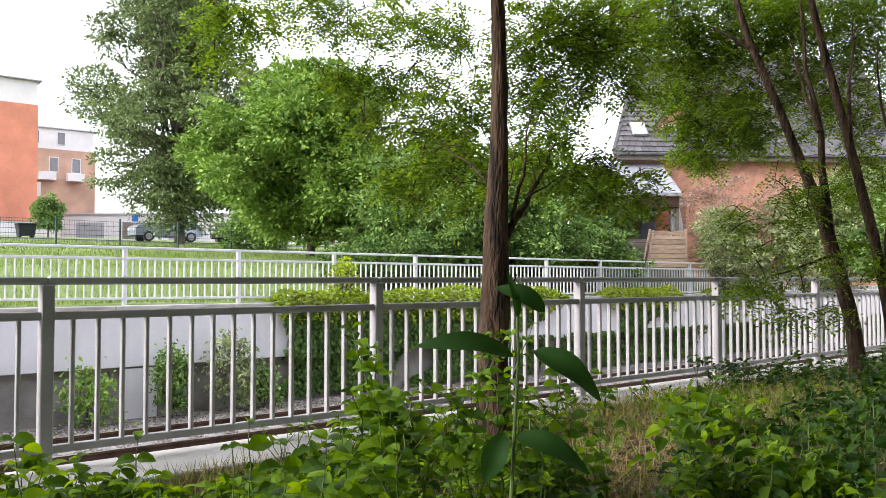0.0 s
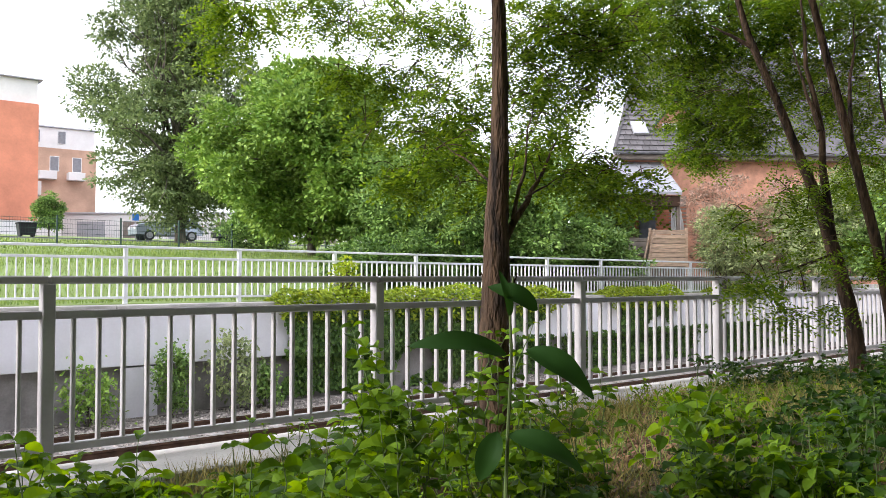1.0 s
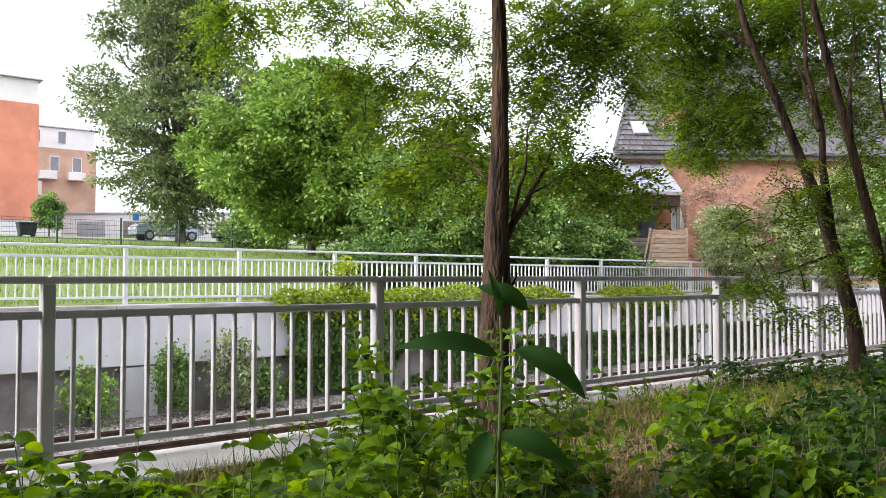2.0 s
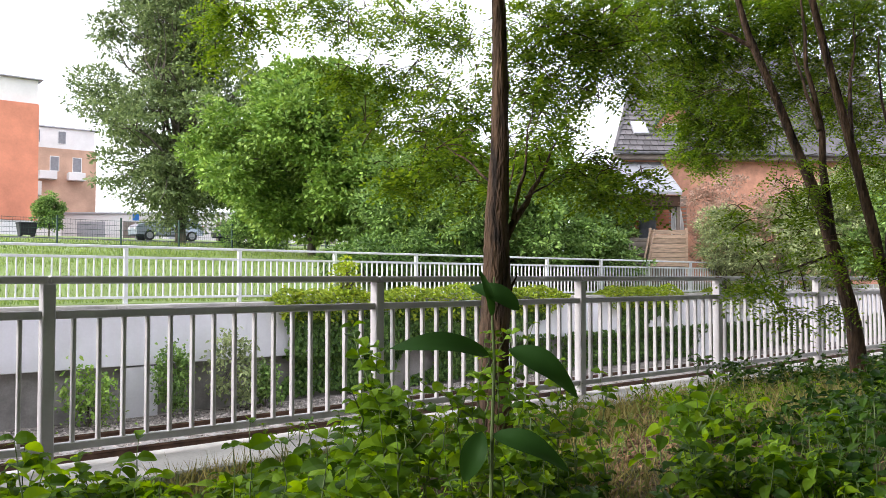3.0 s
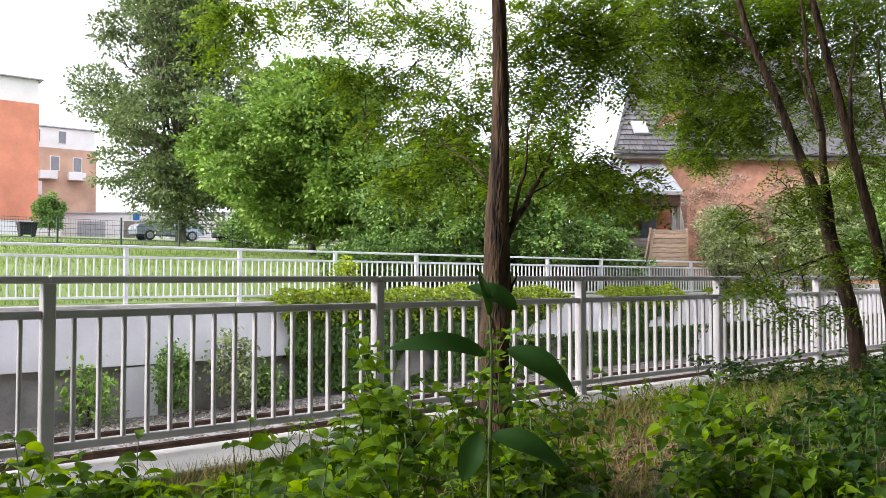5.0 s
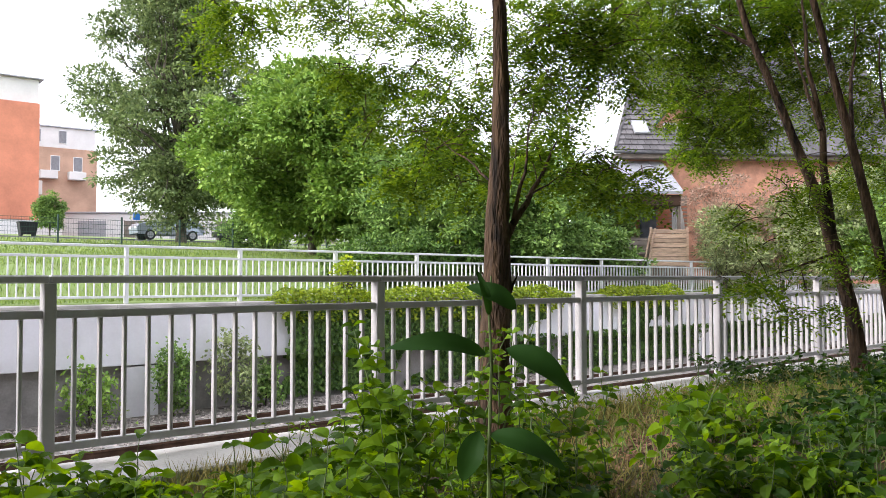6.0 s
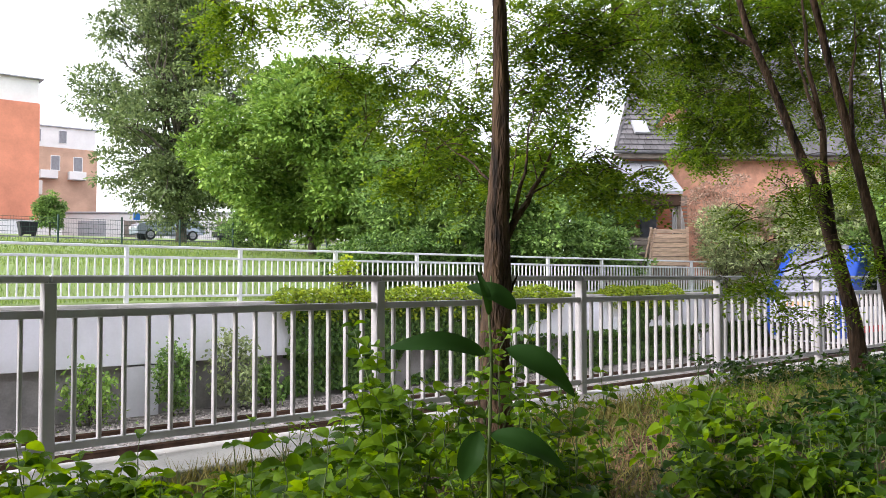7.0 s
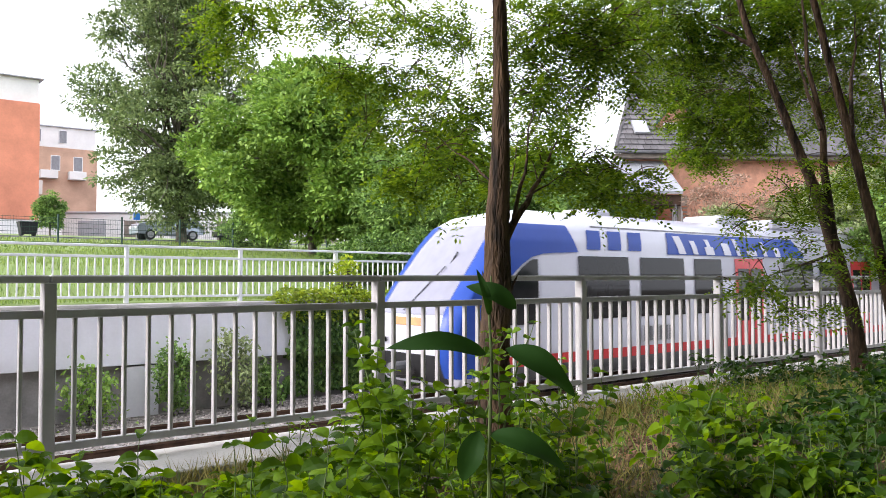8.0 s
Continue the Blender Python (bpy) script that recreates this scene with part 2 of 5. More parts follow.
class Bush:
    """Collects tubes and leaves into plain arrays."""

    def __init__(self, seed):
        self.rng = np.random.default_rng(seed)
        self.v, self.f, self.n = [], [], 0

    def tube(self, points, radii, sides=8, rough=0.0, ridged=False):
        v, f = tube_data(points, radii, sides, rough, int(self.rng.integers(1e6)), ridged)
        self.v.append(np.array([tuple(p) for p in v]))
        self.f += [tuple(i + self.n for i in q) for q in f]
        self.n += len(v)

    def leaves(self, base, along, normal, length, width, fold=0.25, droop=0.15, round_tip=False):
        """Leaves of two folded halves, from arrays of bases and directions."""
        base, along, normal = (np.asarray(a, float) for a in (base, along, normal))
        k = len(base)
        if k == 0:
            return
        along = along / np.linalg.norm(along, axis=1, keepdims=True)
        side = np.cross(along, normal)
        side /= np.linalg.norm(side, axis=1, keepdims=True) + 1e-9
        up = np.cross(side, along)
        L = np.broadcast_to(np.asarray(length, float), (k,))[:, None]
        W = np.broadcast_to(np.asarray(width, float), (k,))[:, None]
        t1, t2, w1, w2 = (0.22, 0.75, 0.46, 0.42) if round_tip else (0.28, 0.66, 0.5, 0.36)
        pt = lambda t, w, h: base + along * (L * t) + side * (W * w) + up * (L * h)
        v = np.stack([pt(0, 0, 0), pt(t1, w1, fold * 0.4), pt(t2, w2, fold * 0.4 - droop * 0.5), pt(1, 0, -droop),
                      pt(t2, -w2, fold * 0.4 - droop * 0.5), pt(t1, -w1, fold * 0.4)], axis=1).reshape(-1, 3)
        i0 = self.n + 6 * np.arange(k)
        f = np.concatenate([np.stack([i0, i0 + 1, i0 + 2, i0 + 3], 1), np.stack([i0, i0 + 3, i0 + 4, i0 + 5], 1)])
        self.v.append(v)
        self.f += [tuple(q) for q in f.tolist()]
        self.n += 6 * k

    def fine_leaves(self, base, along, normal, length, width, tip=0.22):
        """Near leaves with a rounded outline, a fold along the midrib and a bent tip."""
        base, along, normal = (np.asarray(a, float) for a in (base, along, normal))
        k = len(base)
        along = along / np.linalg.norm(along, axis=1, keepdims=True)
        side = np.cross(along, normal)
        side /= np.linalg.norm(side, axis=1, keepdims=True) + 1e-9
        up = np.cross(side, along)
        L = np.broadcast_to(np.asarray(length, float), (k,))[:, None]
        W = np.broadcast_to(np.asarray(width, float), (k,))[:, None]
        curl = self.rng.uniform(0.05, 0.32, (k, 1))
        fold = self.rng.uniform(0.05, 0.3, (k, 1))
        T, H = (0.0, 0.10, 0.30, 0.55, 0.80, 1.0), (0.0, 0.30, 0.50, 0.46, tip, 0.0)
        mid = [base + along * (L * t) + up * (L * (0.10 * math.sin(math.pi * t) - curl * t * t)) for t in T]
        cols = list(mid)
        for s in (1, -1):
            cols += [mid[i] + side * (s * W * H[i]) + up * (W * H[i] * fold * 1.6) for i in range(1, 5)]
        v = np.stack(cols, axis=1).reshape(-1, 3)
        i0 = (self.n + 14 * np.arange(k)).tolist()
        for a in i0:
            for o in (6, 10):
                self.f.append((a, o + a, a + 1))
                for j in range(3):
                    self.f.append((a + 1 + j, a + o + j, a + o + j + 1, a + 2 + j))
                self.f.append((a + 4, a + o + 3, a + 5))
        self.v.append(v)
        self.n += 14 * k

    def quads(self, base, along, normal, length, width):
        """Small far leaves, one four-cornered blade each."""
        base, along, normal = (np.asarray(a, float) for a in (base, along, normal))
        k = len(base)
        along = along / np.linalg.norm(along, axis=1, keepdims=True)
        side = np.cross(along, normal)
        side /= np.linalg.norm(side, axis=1, keepdims=True) + 1e-9
        L = np.broadcast_to(np.asarray(length, float), (k,))[:, None]
        W = np.broadcast_to(np.asarray(width, float), (k,))[:, None]
        v = np.stack([base, base + along * L * 0.45 + side * W * 0.5, base + along * L, base + along * L * 0.45 - side * W * 0.5], axis=1).reshape(-1, 3)
        i0 = self.n + 4 * np.arange(k)
        self.v.append(v)
        self.f += [tuple(q) for q in np.stack([i0, i0 + 1, i0 + 2, i0 + 3], 1).tolist()]
        self.n += 4 * k

    def mesh(self, name, mat, smooth=False):
        return mesh_of(name, np.concatenate(self.v), self.f, mat, smooth)


def unit(rng, k):
    d = rng.normal(size=(k, 3))
    return d / np.linalg.norm(d, axis=1, keepdims=True)

# ---- ground, one sheet with the cutting in it ----
NEAR_Y, FAR_Y = 5.65, 17.47          # the two railings
BED_Z, RAIL_Z, TRACK_Y = -1.53, -1.34, 13.43
WALL_Y = 17.03                       # face of the far wall's upper band


def far_level(y):
    return float(np.interp(y, [16.9, 18.8, 21.6, 26.5, 46.4, 66.3, 99.5], [0.62, 0.70, 1.45, 1.9, 3.2, 4.3, 4.6]))


def near_level(x, y):
    bank = 0.22 * float(np.interp(x, [2.8, 7.0], [0, 1])) * float(np.interp(y, [3.3, 4.95], [1, 0.1]))
    return -0.12 + bank + 0.05 * noise.noise((x * 0.9, y * 0.9, 0.3))


def ground():
    xs = np.concatenate([[-2000, -400, -120, -60], np.arange(-40, 90, 1.5), np.arange(90, 240, 15), [400, 1000, 2000]])
    ys = [(-2000, "n"), (-200, "n"), (-40, "n"), (-15, "n"), (-6, "n")] + [(y, "n") for y in np.arange(-3, 4.9, 0.35)] + [(5.1, "n"), (5.60, "n")]
    ys += [(5.60, "t")] + [(y, "t") for y in (8.8, 10.6)] + [(11.8, "s"), (15.1, "s"), (16.1, "t"), (17.4, "t")]
    ys += [(17.4, "f")] + [(y, "f") for y in np.arange(17.9, 51, 1.0)] + [(y, "f") for y in (55, 60, 66, 77, 99, 160, 400, 2000)]
    verts, faces, idx = [], [], []
    for x in xs:
        for y, k in ys:
            z = near_level(x, y) if k == "n" else BED_Z - 0.12 if k == "t" else BED_Z if k == "s" else far_level(y)
            if k == "n" and y > 5.0:
                z = -0.16
            if k == "f" and 17.7 < y < 51:
                z += 0.05 * noise.noise((x * 0.4, y * 0.4, 2.0))
            verts.append((x, y, z))
    m = len(ys)
    for i in range(len(xs) - 1):
        for j in range(m - 1):
            faces.append((i * m + j, (i + 1) * m + j, (i + 1) * m + j + 1, i * m + j + 1))
            a, b = ys[j][1], ys[j + 1][1]
            y = ys[j][0]
            road = 45.3 < y < 51 or y >= 66
            idx.append(0 if b == "n" else 2 if b == "f" and a == "f" and road else 1 if b == "f" and a == "f" else 3)
    me = mesh_of("ground", verts, faces, [SOIL, MEADOW, ASPHALT, BALLAST], True, idx)
    tagged(new("ground", me), "soil bank, ballast cutting and mown meadow rising to a street", "ground", kind="structure")


ground()


def cutting_walls():
    # near side: coping slab and its wall
    near = thing("wall_near", "weathered concrete coping slab along the cutting's edge", "wall", kind="structure")
    part("wall_face", box((-40, 5.36, BED_Z - 0.4), (120, 5.70, -0.17)), CONCRETE, near)
    x, rng = -40.0, random.Random(3)
    slab = {}
    while x < 120:
        w = 3.0
        me = slab.get("me")
        if me is None:
            ob = part("coping_slab", box((0, 0, -0.16), (w - 0.012, 0.73, 0.0), 0.012), CONCRETE, near, m=pose(x, 5.02, 0))
            slab["me"] = ob.data
        else:
            piece("coping_slab", me, near, pose(x, 5.02 + rng.uniform(-0.006, 0.006), rng.uniform(-0.006, 0.004)))
        x += w
    # far side: white band above, recessed grey wall and piers below
    far = thing("wall_far", "white concrete wall above a recessed grey stone base", "wall", kind="structure")
    part("base_wall", box((-60, WALL_Y + 0.20, BED_Z - 0.4), (140, WALL_Y + 0.6, -0.55)), STONE, far, "grey stained stone base")
    me = None
    for i in range(-10, 24):
        x = 5.96 + i * 5.123
        if me is None:
            me = part("wall_panel", box((0, 0, -0.60), (5.108, 0.36, 0.56), 0.01), WHITE_WALL, far, m=pose(x, WALL_Y, 0)).data
        else:
            piece("wall_panel", me, far, pose(x, WALL_Y + (i % 3) * 0.004, (i % 2) * 0.004))
    me = None
    for i in range(-5, 12):
        x = 5.96 + i * 10.246
        if me is None:
            me = part("pier", box((0, 0, BED_Z - 0.3), (0.72, 0.30, -0.63), 0.012), WHITE_WALL, far, m=pose(x, WALL_Y + 0.03, 0)).data
        else:
            piece("pier", me, far, pose(x, WALL_Y + 0.03, 0))
    me = None
    for i in range(-24, 60):
        x = 5.80 + i * 2.5616
        if me is None:
            me = part("coping", box((0, 0, 0.562), (2.55, 0.62, 0.64), 0.012), CONCRETE, far, "pale concrete coping", m=pose(x, WALL_Y - 0.05, 0)).data
        else:
            piece("coping", me, far, pose(x, WALL_Y - 0.05, 0))


cutting_walls()


def track():
    t = thing("railway_track", "rusty steel rails on sleepers in ballast", "railway track", kind="structure")
    for y in (TRACK_Y - 0.7525, TRACK_Y + 0.7525):
        bm = bmesh.new()
        prof = [(-0.07, 0), (-0.07, 0.012), (-0.012, 0.03), (-0.01, 0.115), (-0.035, 0.13), (-0.035, 0.165), (0.035, 0.165), (0.035, 0.13), (0.01, 0.115), (0.012, 0.03), (0.07, 0.012), (0.07, 0)]
        rings = [[bm.verts.new((x, y + a, RAIL_Z - 0.165 + b)) for a, b in prof] for x in (-60, 260)]
        k = len(prof)
        for i in range(k):
            f = bm.faces.new((rings[0][i], rings[0][(i + 1) % k], rings[1][(i + 1) % k], rings[1][i]))
            f.material_index = 1 if i == 5 else 0
        part("rail", bm, [RUST, STEEL], t)
    me = None
    for i in range(75):
        m = pose(-8 + i * 0.6, TRACK_Y, RAIL_Z - 0.17)
        if me is None:
            me = part("sleeper", box((-0.13, -1.3, -0.2), (0.13, 1.3, -0.005), 0.02), STONE, t, m=m).data
        else:
            piece("sleeper", me, t, m)
    rng = np.random.default_rng(5)
    k = 11000
    verts, faces = [], []
    oct_v = np.array([(1, 0, 0), (-1, 0, 0), (0, 1, 0), (0, -1, 0), (0, 0, 1), (0, 0, -1)], float)
    oct_f = [(0, 2, 4), (2, 1, 4), (1, 3, 4), (3, 0, 4), (2, 0, 5), (1, 2, 5), (3, 1, 5), (0, 3, 5)]
    for i in range(k):
        x, y = rng.uniform(-1, 18), rng.uniform(10.2, 16.9)
        z = float(np.interp(y, [8.8, 10.6, 11.8, 15.1, 16.1, 17.5], [BED_Z - 0.12, BED_Z - 0.12, BED_Z, BED_Z, BED_Z - 0.12, BED_Z - 0.12]))
        r = rng.uniform(0.018, 0.042)
        q = oct_v * rng.uniform(0.7, 1.2, (6, 1)) * r
        a = rng.uniform(0, 6.28)
        c, s = math.cos(a), math.sin(a)
        q = np.stack([q[:, 0] * c - q[:, 1] * s, q[:, 0] * s + q[:, 1] * c, q[:, 2] * 0.8], 1) + (x, y, z + 0.012)
        b = len(verts)
        verts += q.tolist()
        faces += [tuple(b + j for j in f) for f in oct_f]
    tagged(new("ballast_stones", mesh_of("ballast_stones", verts, faces, PEBBLE)), "loose grey-brown ballast stones between the rails", "ballast", kind="stuff")


track()


def railing(name, label, y, x0, bay, first, last, foot, height, fall, mat, post_w=0.078, bar=0.024, post_d=0.096):
    """A railing of posts, three rails and fifteen bars to a bay, its foot falling by fall a metre."""
    r = thing(name, label, "railing", kind="structure")
    z_at = lambda x: foot - fall * (x - x0)
    meshes = {}

    def put(kind, make, m, label=""):
        if kind not in meshes:
            meshes[kind] = part(kind, make(), mat, r, label, m).data
        else:
            piece(kind, meshes[kind], r, m, label)

    tilt = math.degrees(math.atan(fall))
    n = 15
    for i in range(first, last + 1):
        x = x0 + i * bay
        z = z_at(x)
        put("post", lambda: box((-post_w / 2, -post_d / 2, -0.02), (post_w / 2, post_d / 2, height - 0.05), 0.006), pose(x, y, z))
        if i == last:
            break
        m = pose(x, y, z, 0, tilt, 0)
        put("top_rail", lambda: box((0.003, -0.04, height - 0.052), (bay - 0.003, 0.04, height), 0.010), m)
        put("middle_rail", lambda: box((post_w / 2, -0.03, height - 0.275), (bay - post_w / 2, 0.03, height - 0.222), 0.005), m)
        put("bottom_rail", lambda: box((post_w / 2, -0.03, 0.095), (bay - post_w / 2, 0.03, 0.145), 0.005), m)
        for k in range(n):
            put("bar", lambda: box((-bar / 2, -bar * 0.9, 0.14), (bar / 2, bar * 0.9, height - 0.272), 0.003), m @ pose((k + 1) * bay / (n + 1), 0, 0))


railing("railing_near", "weathered grey aluminium railing of upright bars on a concrete coping", NEAR_Y, 1.495, 2.5616, -2, 9, 0.0, 1.21, 0.0, ALU)
railing("railing_far", "pale metal railing of upright bars along the far wall", FAR_Y, 6.128, 2.5616, -5, 16, 0.66, 1.20, 0.004, ALU_FAR)
# ---- trees ----


def crown(name, parent, mat, boughs, leaves, length, width, seed, spread=0.45, flat=0.3, label=""):
    """Leaves in many small clumps round boughs, each (x, y, z, radius, height)."""
    b = Bush(seed)
    rng = b.rng
    vol = np.array([q[3] ** 2 * q[4] for q in boughs])
    share = vol / vol.sum()
    for q, s in zip(boughs, share):
        k = max(20, int(leaves * s))
        nclump = max(6, k // 55)
        d = unit(rng, nclump)
        rad = rng.uniform(0.55, 1.0, nclump) ** 0.6 * (1 + 0.18 * rng.normal(size=nclump))
        cen = np.array(q[:3]) + d * rad[:, None] * np.array([q[3], q[3], q[4]])
        which = rng.integers(0, nclump, k)
        o = unit(rng, k)
        o[:, 2] = np.where(rng.uniform(size=k) < 0.75, np.abs(o[:, 2]), o[:, 2])
        p = cen[which] + o * (rng.uniform(0.5, 1.1, k) * spread * 1.5)[:, None] * np.array([1, 1, 0.55])
        nor = unit(rng, k) * 0.45 + np.array([0, 0, 0.6]) + 0.7 * o
        al = unit(rng, k) * 0.6 + 0.7 * o + 0.4 * d[which] + np.array([0, 0, -flat])
        size = rng.uniform(0.7, 1.25, k)
        b.quads(p, al, nor, length * size, width * size)
    return piece(name, b.mesh(name, mat), parent, label=label)


def limbs(parent, mat, base, top, r0, boughs, seed, sides=8, low=0.3):
    """A tapered trunk and limbs that reach the boughs."""
    rng = np.random.default_rng(seed)
    b = Bush(seed)
    pts = bend(base, top, 8, 0.015, rng)
    pts[0] = np.array(base, float)
    rad = [r0 * (1.25 if i == 0 else 1 - 0.75 * i / 8) for i in range(9)]
    b.tube(pts, rad, sides, 0.06)
    piece("trunk", b.mesh("trunk", mat, True), parent)
    for q in boughs:
        t = rng.uniform(low, 0.8)
        i = int(t * 8)
        a = pts[i]
        e = np.array(q[:3])
        lb = Bush(seed + int(rng.integers(9999)))
        lp = bend(a, e, 6, 0.05, rng, 0.1)
        lb.tube(lp, [rad[i] * 0.55 * (1 - 0.8 * j / 6) for j in range(7)], 6)
        for j in range(3):
            s = lp[3 + j % 3]
            d = e + rng.normal(size=3) * q[3] * 0.6
            lb.tube(bend(s, d, 4, 0.06, rng), [rad[i] * 0.2 * (1 - 0.8 * k / 4) for k in range(5)], 5)
        piece("limb", lb.mesh("limb", mat, True), parent)


def tree(name, label, base, height, boughs, leaf, bark, leaves, length, width, r0, seed, category="tree", spread=0.45):
    t = thing(name, label, category, m=pose(*base))
    limbs(t, bark, (0, 0, -0.2), (0.1, 0.1, height), r0, boughs, seed)
    crown("crown", t, leaf, boughs, leaves, length, width, seed + 1, spread)
    return t


def round_boughs(seed, k, rx, ry, z0, z1, size, core=0.45):
    """Boughs spread through an egg-shaped crown."""
    rng = np.random.default_rng(seed)
    out = []
    for i in range(k):
        t = (i + 0.5) / k
        z = z0 + (z1 - z0) * t
        w = math.sin(math.pi * min(0.97, 0.12 + 0.85 * t)) ** 0.6
        a = i * 2.4 + rng.uniform(-0.4, 0.4)
        rr = rng.uniform(core, 0.8) * w
        s = size * rng.uniform(0.8, 1.2)
        out.append((rx * rr * math.cos(a), ry * rr * math.sin(a), z, s, s * 0.8))
    return out


def shrub(name, label, base, rx, ry, h, leaf, leaves, length, width, seed, spread=0.3):
    bo = round_boughs(seed, 8, rx, ry, h * 0.2, h * 0.85, max(rx, ry) * 0.5)
    t = thing(name, label, "shrub", m=pose(*base))
    limbs(t, BARK_GREY, (0, 0, -0.1), (0, 0, h * 0.7), 0.06, bo, seed, 6, 0.1)
    crown("crown", t, leaf, bo, leaves, length, width, seed + 1, spread)
    return t


TURN, SIGHT, REACH = radians(49.82), 1474.5, 1.1752


def spot(px, depth):
    """The plan point at a distance out from the bank's corner, off a sight line by px in SIGHT."""
    depth *= REACH
    s = px / SIGHT * depth
    return depth * math.cos(TURN) + s * math.sin(TURN), depth * math.sin(TURN) - s * math.cos(TURN)


def on_far(px, depth):
    x, y = spot(px, depth)
    return x, y, far_level(y)


tree("oak_tree", "tall grey-green oak tree beside the street", on_far(-465, 38), 10.5, round_boughs(11, 60, 6.3, 5.4, 1.7, 14.4, 1.35, 0.1), LEAF_OAK, BARK_GREY, 80000, 0.22, 0.12, 0.27, 21, spread=0.36)
tree("lime_tree", "bright green rounded broadleaf tree on the meadow", on_far(-232, 28), 6.3, round_boughs(12, 44, 5.2, 4.8, 1.3, 6.7, 1.2, 0.2), LEAF_LIME, BARK_GREY, 120000, 0.185, 0.12, 0.17, 22, spread=0.3)
for px, d, rx, h, leaf, seed, text in ((-60, 25, 2.4, 3.6, LEAF_HAZEL, 31, "dense dark green hazel shrub behind the railing"), (100, 24, 2.6, 3.9, LEAF_HAZEL, 32, "dense dark green hazel shrub behind the railing"),
                                       (10, 29, 2.8, 5.2, LEAF_LIME, 33, "tall bright green hazel shrub behind the railing"), (190, 27, 2.2, 4.4, LEAF_HAZEL, 39, "tall mid green hazel shrub behind the railing"),
                                       (282, 28.5, 1.3, 3.7, LEAF_HAZEL, 44, "mid green hazel shrub beside the porch"), (285, 25, 1.1, 2.1, LEAF_HAZEL, 34, "low green shrub beside the wooden steps"), (500, 26.5, 1.1, 3.4, LEAF_PALE, 35, "olive brown-green shrub before the brick house"),
                                       (500, 27.6, 1.5, 4.7, LEAF_FADED, 42, "airy shrub with faded brown panicles before the brick wall"),
                                       (600, 26.6, 1.3, 4.5, LEAF_FADED, 43, "airy shrub with faded brown panicles before the brick wall"), (640, 26, 1.6, 3.6, LEAF_PALE, 36, "pale olive shrub before the brick house"), (715, 25, 2.0, 4.3, LEAF_PALE, 37, "large pale green shrub beside the brick house"),
                                       (830, 24, 2.3, 4.6, LEAF_HAZEL, 38, "large green shrub at the garden's end"), (-330, 34, 1.7, 2.0, LEAF_HAZEL, 40, "low dark green shrub beneath the lime tree"),
                                       (-698, 46, 0.8, 3.0, LEAF_HAZEL, 41, "green shrub before the tan apartment block")):
    fine = leaf is LEAF_PALE or leaf is LEAF_FADED
    shrub("flowering_shrub" if leaf is LEAF_FADED else "olive_shrub" if fine else "hazel_shrub", text, on_far(px, d), rx, rx, h, leaf, int((1100 if leaf is LEAF_FADED else 3400) * rx * h), 0.15, 0.05 if fine else 0.10, seed, 0.22)


# low dark hedge added in place of the shade at the taller shrubs' feet
for i, x in enumerate((13.9, 16.1, 18.3, 20.5)):
    shrub("shade_hedge_shrub", "low dense dark green hedge shrub added for the shrubs' shade behind the railing", (x, 19.8 + 0.2 * (i % 2), far_level(19.8) - 0.05), 1.35, 0.9, 1.25 + 0.15 * (i % 3), LEAF_IVY, 5200, 0.12, 0.08, 45 + i, 0.16)


THICK = 1.9


